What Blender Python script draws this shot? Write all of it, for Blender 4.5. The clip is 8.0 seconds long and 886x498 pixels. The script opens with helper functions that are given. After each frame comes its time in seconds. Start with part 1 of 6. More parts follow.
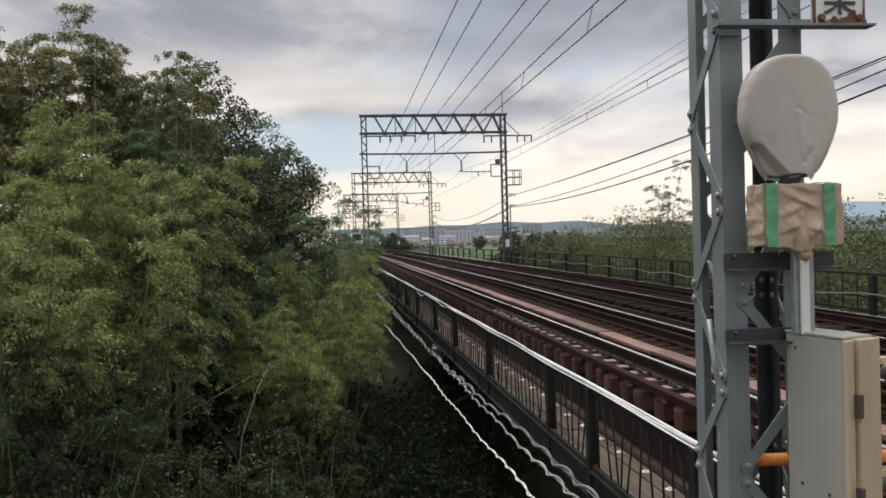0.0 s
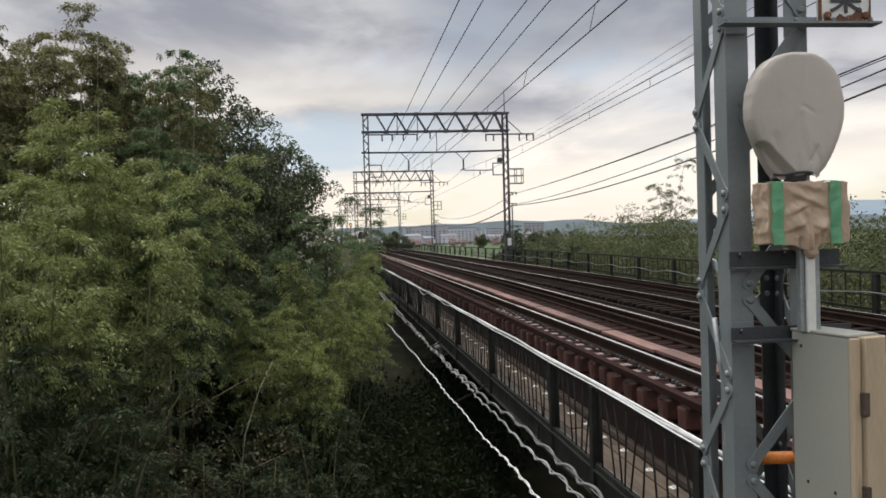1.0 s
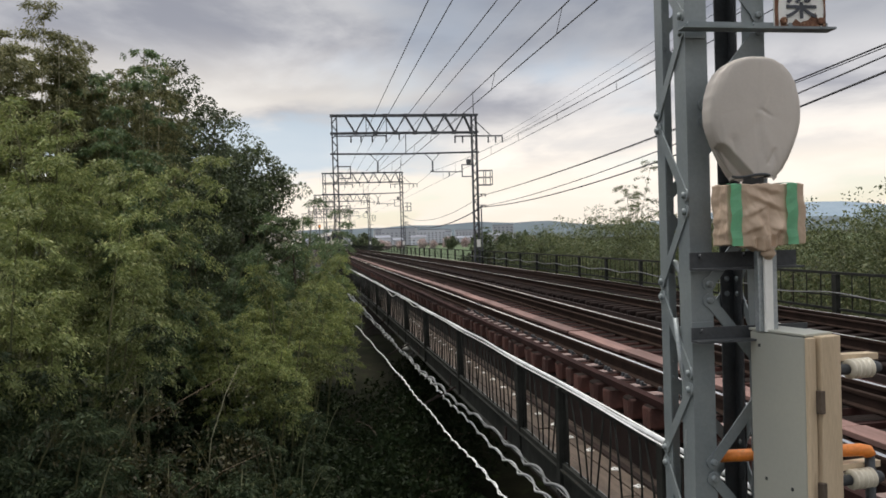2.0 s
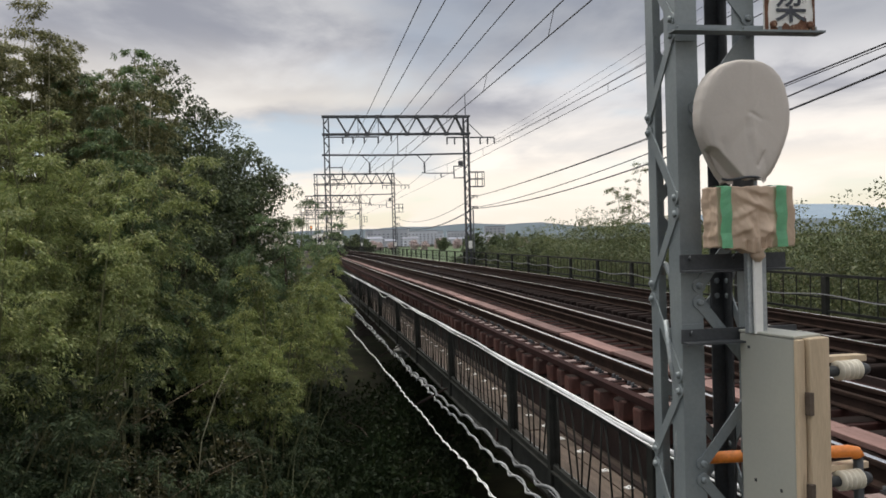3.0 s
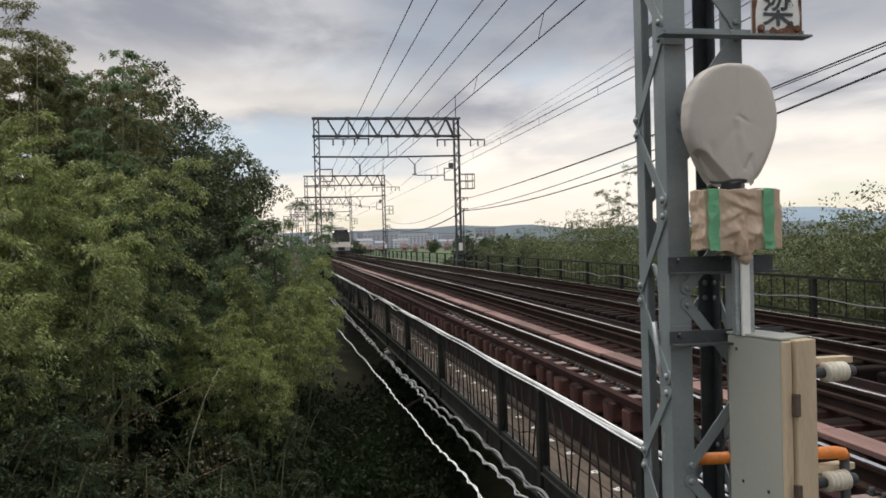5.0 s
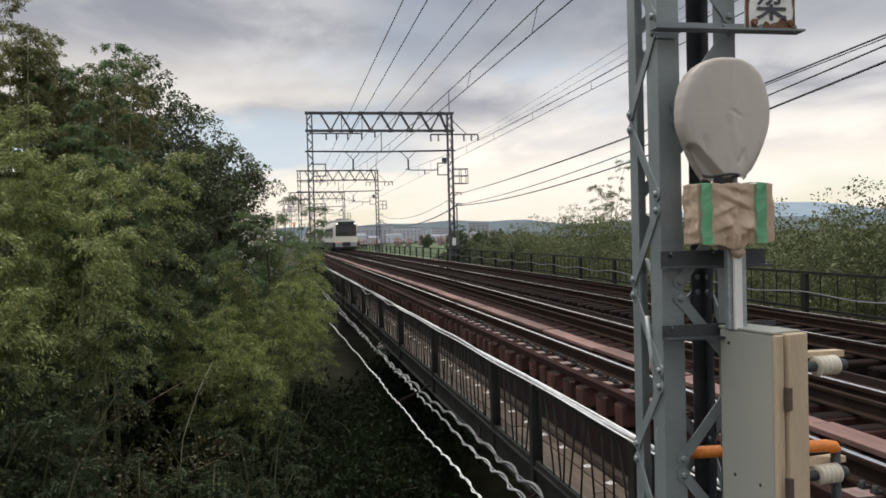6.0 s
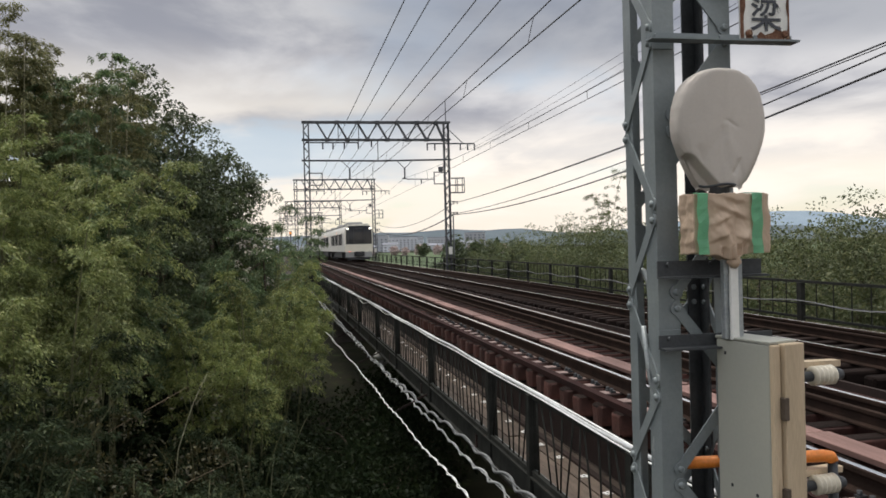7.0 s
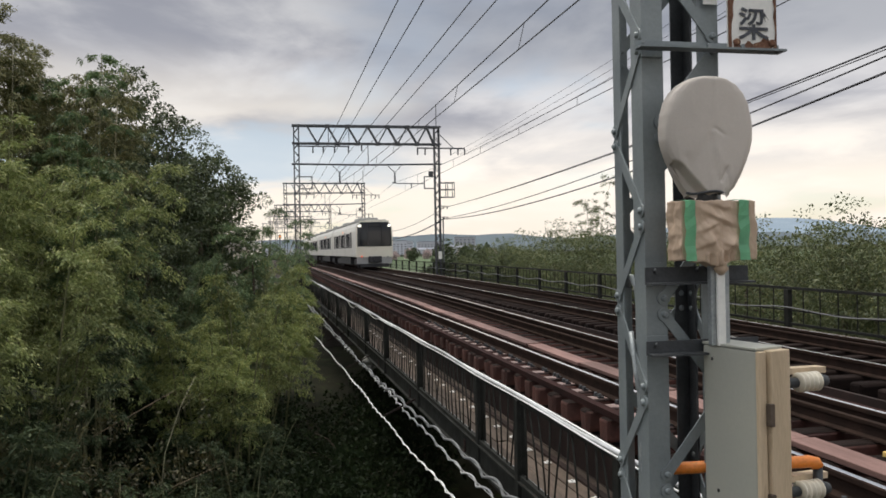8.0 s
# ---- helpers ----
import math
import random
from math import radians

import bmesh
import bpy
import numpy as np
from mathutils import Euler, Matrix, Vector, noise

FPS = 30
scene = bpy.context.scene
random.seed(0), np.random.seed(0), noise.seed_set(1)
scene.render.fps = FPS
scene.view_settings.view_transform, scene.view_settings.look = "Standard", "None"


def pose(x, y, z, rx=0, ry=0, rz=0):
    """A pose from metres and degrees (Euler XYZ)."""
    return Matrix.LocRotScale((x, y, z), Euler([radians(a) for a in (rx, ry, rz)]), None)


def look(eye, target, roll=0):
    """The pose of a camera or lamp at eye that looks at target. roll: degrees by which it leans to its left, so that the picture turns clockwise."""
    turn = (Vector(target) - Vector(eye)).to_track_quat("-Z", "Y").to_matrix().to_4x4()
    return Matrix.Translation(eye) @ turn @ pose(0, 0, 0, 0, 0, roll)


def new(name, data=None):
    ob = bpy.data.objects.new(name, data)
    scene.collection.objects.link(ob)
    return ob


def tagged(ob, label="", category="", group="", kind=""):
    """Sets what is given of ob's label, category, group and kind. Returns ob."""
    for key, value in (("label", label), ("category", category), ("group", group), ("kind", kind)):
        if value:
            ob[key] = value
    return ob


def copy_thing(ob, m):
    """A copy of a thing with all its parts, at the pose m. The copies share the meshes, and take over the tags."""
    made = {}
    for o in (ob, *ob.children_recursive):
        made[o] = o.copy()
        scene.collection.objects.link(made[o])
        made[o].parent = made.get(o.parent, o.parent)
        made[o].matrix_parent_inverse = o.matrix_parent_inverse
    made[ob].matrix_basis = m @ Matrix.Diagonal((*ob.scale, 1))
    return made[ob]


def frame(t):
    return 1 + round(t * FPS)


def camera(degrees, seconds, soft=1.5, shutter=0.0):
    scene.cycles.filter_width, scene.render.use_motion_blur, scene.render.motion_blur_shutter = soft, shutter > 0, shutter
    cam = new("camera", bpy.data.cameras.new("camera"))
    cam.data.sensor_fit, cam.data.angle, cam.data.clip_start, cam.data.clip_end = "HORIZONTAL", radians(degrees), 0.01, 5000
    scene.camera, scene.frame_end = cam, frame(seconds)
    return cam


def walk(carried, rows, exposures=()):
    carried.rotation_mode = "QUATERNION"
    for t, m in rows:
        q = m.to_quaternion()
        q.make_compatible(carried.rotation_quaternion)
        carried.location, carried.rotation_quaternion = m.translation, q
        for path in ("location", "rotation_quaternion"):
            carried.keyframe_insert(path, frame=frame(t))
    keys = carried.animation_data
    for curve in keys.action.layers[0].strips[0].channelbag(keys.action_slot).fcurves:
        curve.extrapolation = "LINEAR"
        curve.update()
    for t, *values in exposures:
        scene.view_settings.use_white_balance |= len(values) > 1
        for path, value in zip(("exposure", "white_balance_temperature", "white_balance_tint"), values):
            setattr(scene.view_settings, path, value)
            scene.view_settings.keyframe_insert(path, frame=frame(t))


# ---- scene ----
cam = camera(60.0, 8.0, soft=1.65)
EYE_Z = 1.37  # the eye over the rail tops, which lie at z = 0
PATH = [
    (0.0, -0.021, 0.008, -0.002, 89.29, 1.58, -6.21), (0.5, -0.036, 0.008, -0.006, 89.22, 1.63, -5.93),
    (1.0, -0.038, 0.008, -0.003, 89.19, 1.60, -6.08), (1.5, -0.016, 0.006, -0.002, 89.22, 1.62, -7.28),
    (2.0, -0.012, 0.004, -0.003, 89.24, 1.69, -8.34), (3.5, -0.007, 0.004, -0.002, 89.35, 1.52, -9.07),
    (4.0, -0.009, 0.002, -0.002, 89.41, 1.52, -9.26), (4.5, -0.006, -0.001, -0.001, 89.59, 1.56, -9.44),
    (6.0, -0.002, 0.006, -0.007, 89.07, 1.44, -10.17), (6.5, 0.001, 0.005, -0.002, 89.45, 1.63, -10.29),
    (7.0, -0.001, 0.008, -0.002, 89.73, 1.47, -10.43), (7.5, -0.004, -0.001, 0.001, 90.05, 1.27, -10.69),
    (8.0, 0.000, 0.000, 0.000, 90.05, 1.10, -11.20)]
walk(cam, [(t, pose(x, y, EYE_Z + z, rx, ry, rz)) for t, x, y, z, rx, ry, rz in PATH])


# ---- sky and sun ----
def sky():
    """Broken cloud over a pale, warm horizon, laid over a clear sky."""
    w = bpy.data.worlds.new("sky")
    scene.world = w
    w.use_nodes = True
    nt = w.node_tree
    nt.nodes.clear()
    N, L = nt.nodes.new, nt.links.new

    def math_node(op, a, b=None, clamp=False):
        n = N("ShaderNodeMath")
        n.operation, n.use_clamp = op, clamp
        for i, v in enumerate((a, b)):
            if v is None:
                continue
            if isinstance(v, (int, float)):
                n.inputs[i].default_value = v
            else:
                L(v, n.inputs[i])
        return n.outputs[0]

    co = N("ShaderNodeTexCoord").outputs["Generated"]
    sep = N("ShaderNodeSeparateXYZ")
    L(co, sep.inputs[0])
    up = math_node("MAXIMUM", sep.outputs[2], 0.0)
    flat = math_node("ADD", up, 0.16)
    comb = N("ShaderNodeCombineXYZ")
    L(math_node("DIVIDE", sep.outputs[0], flat), comb.inputs[0])
    L(math_node("DIVIDE", sep.outputs[1], flat), comb.inputs[1])

    def cloud(scale, detail, rough, off):
        mp = N("ShaderNodeMapping")
        mp.inputs["Location"].default_value = off
        mp.inputs["Scale"].default_value = (scale, scale * 0.85, scale)
        L(comb.outputs[0], mp.inputs[0])
        n = N("ShaderNodeTexNoise")
        n.inputs["Scale"].default_value, n.inputs["Detail"].default_value = 1.0, detail
        n.inputs["Roughness"].default_value, n.inputs["Distortion"].default_value = rough, 0.25
        L(mp.outputs[0], n.inputs["Vector"])
        return n.outputs["Fac"]

    def ramp(fac, stops):
        r = N("ShaderNodeValToRGB")
        r.color_ramp.interpolation = "EASE"
        while len(r.color_ramp.elements) < len(stops):
            r.color_ramp.elements.new(0.5)
        for e, (p, c) in zip(r.color_ramp.elements, stops):
            e.position, e.color = p, (*c, 1)
        L(fac, r.inputs[0])
        return r.outputs[0]

    def mix(fac, a, b):
        m = N("ShaderNodeMix")
        m.data_type = "RGBA"
        L(fac, m.inputs[0]), L(a, m.inputs[6]), L(b, m.inputs[7])
        return m.outputs[2]

    big, small = cloud(0.55, 6, 0.5, (2.3, 1.2, 0)), cloud(1.6, 7, 0.55, (4.0, 7.3, 0))
    # the underside of the clouds darkens with height above the horizon
    under = ramp(up, [(0.0, (0.91, 0.81, 0.70)), (0.07, (0.96, 0.87, 0.76)), (0.12, (0.73, 0.70, 0.68)), (0.175, (0.345, 0.352, 0.40)),
                      (0.33, (0.285, 0.297, 0.345)), (0.55, (0.75, 0.77, 0.81)), (1.0, (1.15, 1.17, 1.2))])
    bright = ramp(up, [(0.0, (0.96, 0.865, 0.765)), (0.10, (1.02, 0.935, 0.84)), (0.175, (0.70, 0.69, 0.70)), (0.33, (0.57, 0.57, 0.585)), (0.55, (1.0, 1.01, 1.03)), (1.0, (1.35, 1.35, 1.35))])
    mask = ramp(math_node("ADD", math_node("MULTIPLY", big, 0.5), math_node("MULTIPLY", small, 0.5)), [(0.43, (0, 0, 0)), (0.575, (1, 1, 1))])
    clouds = mix(mask, under, bright)
    nish = N("ShaderNodeTexSky")
    nish.sky_type, nish.sun_disc = "NISHITA", False
    nish.sun_elevation, nish.sun_rotation = radians(73), radians(-45)
    tone = N("ShaderNodeMix")
    tone.data_type, tone.blend_type = "RGBA", "MULTIPLY"
    tone.inputs[0].default_value = 1.0
    L(nish.outputs[0], tone.inputs[6])
    tone.inputs[7].default_value = (0.16, 0.15, 0.135, 1)
    gap = ramp(cloud(0.9, 4, 0.5, (9.1, 3.4, 0)), [(0.56, (0, 0, 0)), (0.70, (0.5, 0.5, 0.5))])
    bg = N("ShaderNodeBackground")
    bg.inputs["Strength"].default_value = 1.0
    # the cloud opens low down on one hand to pale blue under a lit edge, and stays heavy on the other
    lift = math_node("ADD", up, math_node("MULTIPLY", math_node("SUBTRACT", small, 0.5), 0.10))
    hand = math_node("ADD", math_node("ADD", sep.outputs[0], 0.5), math_node("MULTIPLY", math_node("SUBTRACT", big, 0.5), 0.5))
    open_side = ramp(hand, [(0.46, (1, 1, 1)), (0.72, (0, 0, 0))])
    heavy_side = ramp(hand, [(0.50, (0, 0, 0)), (0.66, (0.55, 0.55, 0.55))])
    blue_low = ramp(lift, [(0.075, (0, 0, 0)), (0.105, (0.85, 0.85, 0.85)), (0.135, (0.8, 0.8, 0.8)), (0.165, (0, 0, 0))])
    lit_edge = ramp(lift, [(0.14, (0, 0, 0)), (0.18, (0.65, 0.65, 0.65)), (0.20, (0.5, 0.5, 0.5)), (0.26, (0, 0, 0))])
    heavy = ramp(lift, [(0.195, (0, 0, 0)), (0.25, (1, 1, 1)), (0.36, (1, 1, 1)), (0.5, (0, 0, 0))])

    def plain(c):
        n = N("ShaderNodeRGB")
        n.outputs[0].default_value = (*c, 1)
        return n.outputs[0]

    out = mix(gap, clouds, tone.outputs[2])
    out = mix(math_node("MULTIPLY", open_side, blue_low), out, plain((0.52, 0.62, 0.71)))
    out = mix(math_node("MULTIPLY", open_side, lit_edge), out, plain((0.86, 0.80, 0.72)))
    out = mix(math_node("MULTIPLY", heavy_side, heavy), out, plain((0.235, 0.262, 0.32)))
    L(out, bg.inputs[0])
    L(bg.outputs[0], N("ShaderNodeOutputWorld").inputs[0])


sky()
sun = new("sun", bpy.data.lights.new("sun", "SUN"))
sun.data.energy, sun.data.angle, sun.data.color = 2.0, radians(25), (1.0, 0.94, 0.84)
sun.matrix_world = look((-5, 5, 24), (0, 0, 0))
scene.view_settings.exposure = 0.15


# ---- materials ----
def material(name, base, second=None, rough=0.8, metal=0.0, scale=6.0, fine=60.0, bump=0.15, third=None, spots=0.62, stretch=(1, 1, 1), vary=0.0, grit=0.35, spec=0.5):
    """A worn surface: two colours mixed by coarse noise, grain by fine noise, spots of a third colour, fine relief."""
    m = bpy.data.materials.new(name)
    m.use_nodes = True
    nt = m.node_tree
    p = nt.nodes["Principled BSDF"]
    N, L = nt.nodes.new, nt.links.new
    co, mp = N("ShaderNodeTexCoord"), N("ShaderNodeMapping")
    mp.inputs["Scale"].default_value = stretch
    L(co.outputs["Object"], mp.inputs[0])

    def noise_tex(s, d=4):
        n = N("ShaderNodeTexNoise")
        n.inputs["Scale"].default_value, n.inputs["Detail"].default_value = s, d
        L(mp.outputs[0], n.inputs["Vector"])
        return n.outputs["Fac"]

    def mixed(fac, a, b, kind="MIX"):
        x = N("ShaderNodeMix")
        x.data_type, x.blend_type = "RGBA", kind
        for s, v in ((0, fac), (6, a), (7, b)):
            if isinstance(v, (int, float)):
                x.inputs[s].default_value = v
            elif isinstance(v, tuple):
                x.inputs[s].default_value = (*v, 1)
            else:
                L(v, x.inputs[s])
        return x.outputs[2]

    def steps(fac, a, b):
        r = N("ShaderNodeValToRGB")
        r.color_ramp.elements[0].position, r.color_ramp.elements[1].position = a, b
        L(fac, r.inputs[0])
        return r.outputs[0]

    second = second or tuple(c * 0.7 for c in base)
    coarse, grain = noise_tex(scale), noise_tex(fine, 3)
    col = mixed(steps(coarse, 0.35, 0.68), base, second)
    col = mixed(grit, col, mixed(steps(grain, 0.3, 0.7), (0.55, 0.55, 0.55), (1.25, 1.25, 1.25)), "MULTIPLY")
    if third:
        col = mixed(steps(noise_tex(scale * 2.3, 6), spots, spots + 0.1), col, third)
    if vary:
        info = N("ShaderNodeObjectInfo")
        mr = N("ShaderNodeMapRange")
        mr.inputs[3].default_value, mr.inputs[4].default_value = 1 - vary, 1 + vary
        L(info.outputs["Random"], mr.inputs[0])
        col = mixed(1.0, col, mr.outputs[0], "MULTIPLY")
    L(col, p.inputs["Base Color"])
    mr = N("ShaderNodeMapRange")
    mr.inputs[3].default_value, mr.inputs[4].default_value = max(rough - 0.12, 0.03), min(rough + 0.12, 1)
    L(coarse, mr.inputs[0])
    L(mr.outputs[0], p.inputs["Roughness"])
    p.inputs["Metallic"].default_value = metal
    p.inputs["Specular IOR Level"].default_value = spec
    if bump:
        b = N("ShaderNodeBump")
        b.inputs["Strength"].default_value, b.inputs["Distance"].default_value = bump, 0.01
        L(grain, b.inputs["Height"])
        L(b.outputs[0], p.inputs["Normal"])
    return m


def leaf_material(name, dark, light, tip, through_light=0.35, gloss=0.5):
    """Leaves that differ one from the other, with some light passing through."""
    m = bpy.data.materials.new(name)
    m.use_nodes = True
    nt = m.node_tree
    p, out = nt.nodes["Principled BSDF"], nt.nodes["Material Output"]
    N, L = nt.nodes.new, nt.links.new
    r = N("ShaderNodeValToRGB")
    r.color_ramp.elements[0].color, r.color_ramp.elements[1].color = (*dark, 1), (*tip, 1)
    e = r.color_ramp.elements.new(0.7)
    e.color = (*light, 1)
    L(N("ShaderNodeNewGeometry").outputs["Random Per Island"], r.inputs[0])
    tx = N("ShaderNodeTexNoise")
    tx.inputs["Scale"].default_value, tx.inputs["Detail"].default_value = 0.9, 3
    L(N("ShaderNodeTexCoord").outputs["Object"], tx.inputs["Vector"])
    mr = N("ShaderNodeMapRange")
    mr.inputs[1].default_value, mr.inputs[2].default_value = 0.3, 0.7
    mr.inputs[3].default_value, mr.inputs[4].default_value = 0.55, 1.4
    L(tx.outputs["Fac"], mr.inputs[0])
    x = N("ShaderNodeMix")
    x.data_type, x.blend_type = "RGBA", "MULTIPLY"
    x.inputs[0].default_value = 1.0
    L(r.outputs[0], x.inputs[6]), L(mr.outputs[0], x.inputs[7])
    L(x.outputs[2], p.inputs["Base Color"])
    p.inputs["Roughness"].default_value = 0.55
    p.inputs["Specular IOR Level"].default_value = gloss
    t = N("ShaderNodeBsdfTranslucent")
    L(x.outputs[2], t.inputs[0])
    s = N("ShaderNodeMixShader")
    s.inputs[0].default_value = through_light
    L(p.outputs[0], s.inputs[1]), L(t.outputs[0], s.inputs[2])
    L(s.outputs[0], out.inputs[0])
    return m


def glow(name, colour, strength):
    m = bpy.data.materials.new(name)
    m.use_nodes = True
    p = m.node_tree.nodes["Principled BSDF"]
    p.inputs["Base Color"].default_value = (*colour, 1)
    p.inputs["Emission Color"].default_value = (*colour, 1)
    p.inputs["Emission Strength"].default_value = strength
    return m


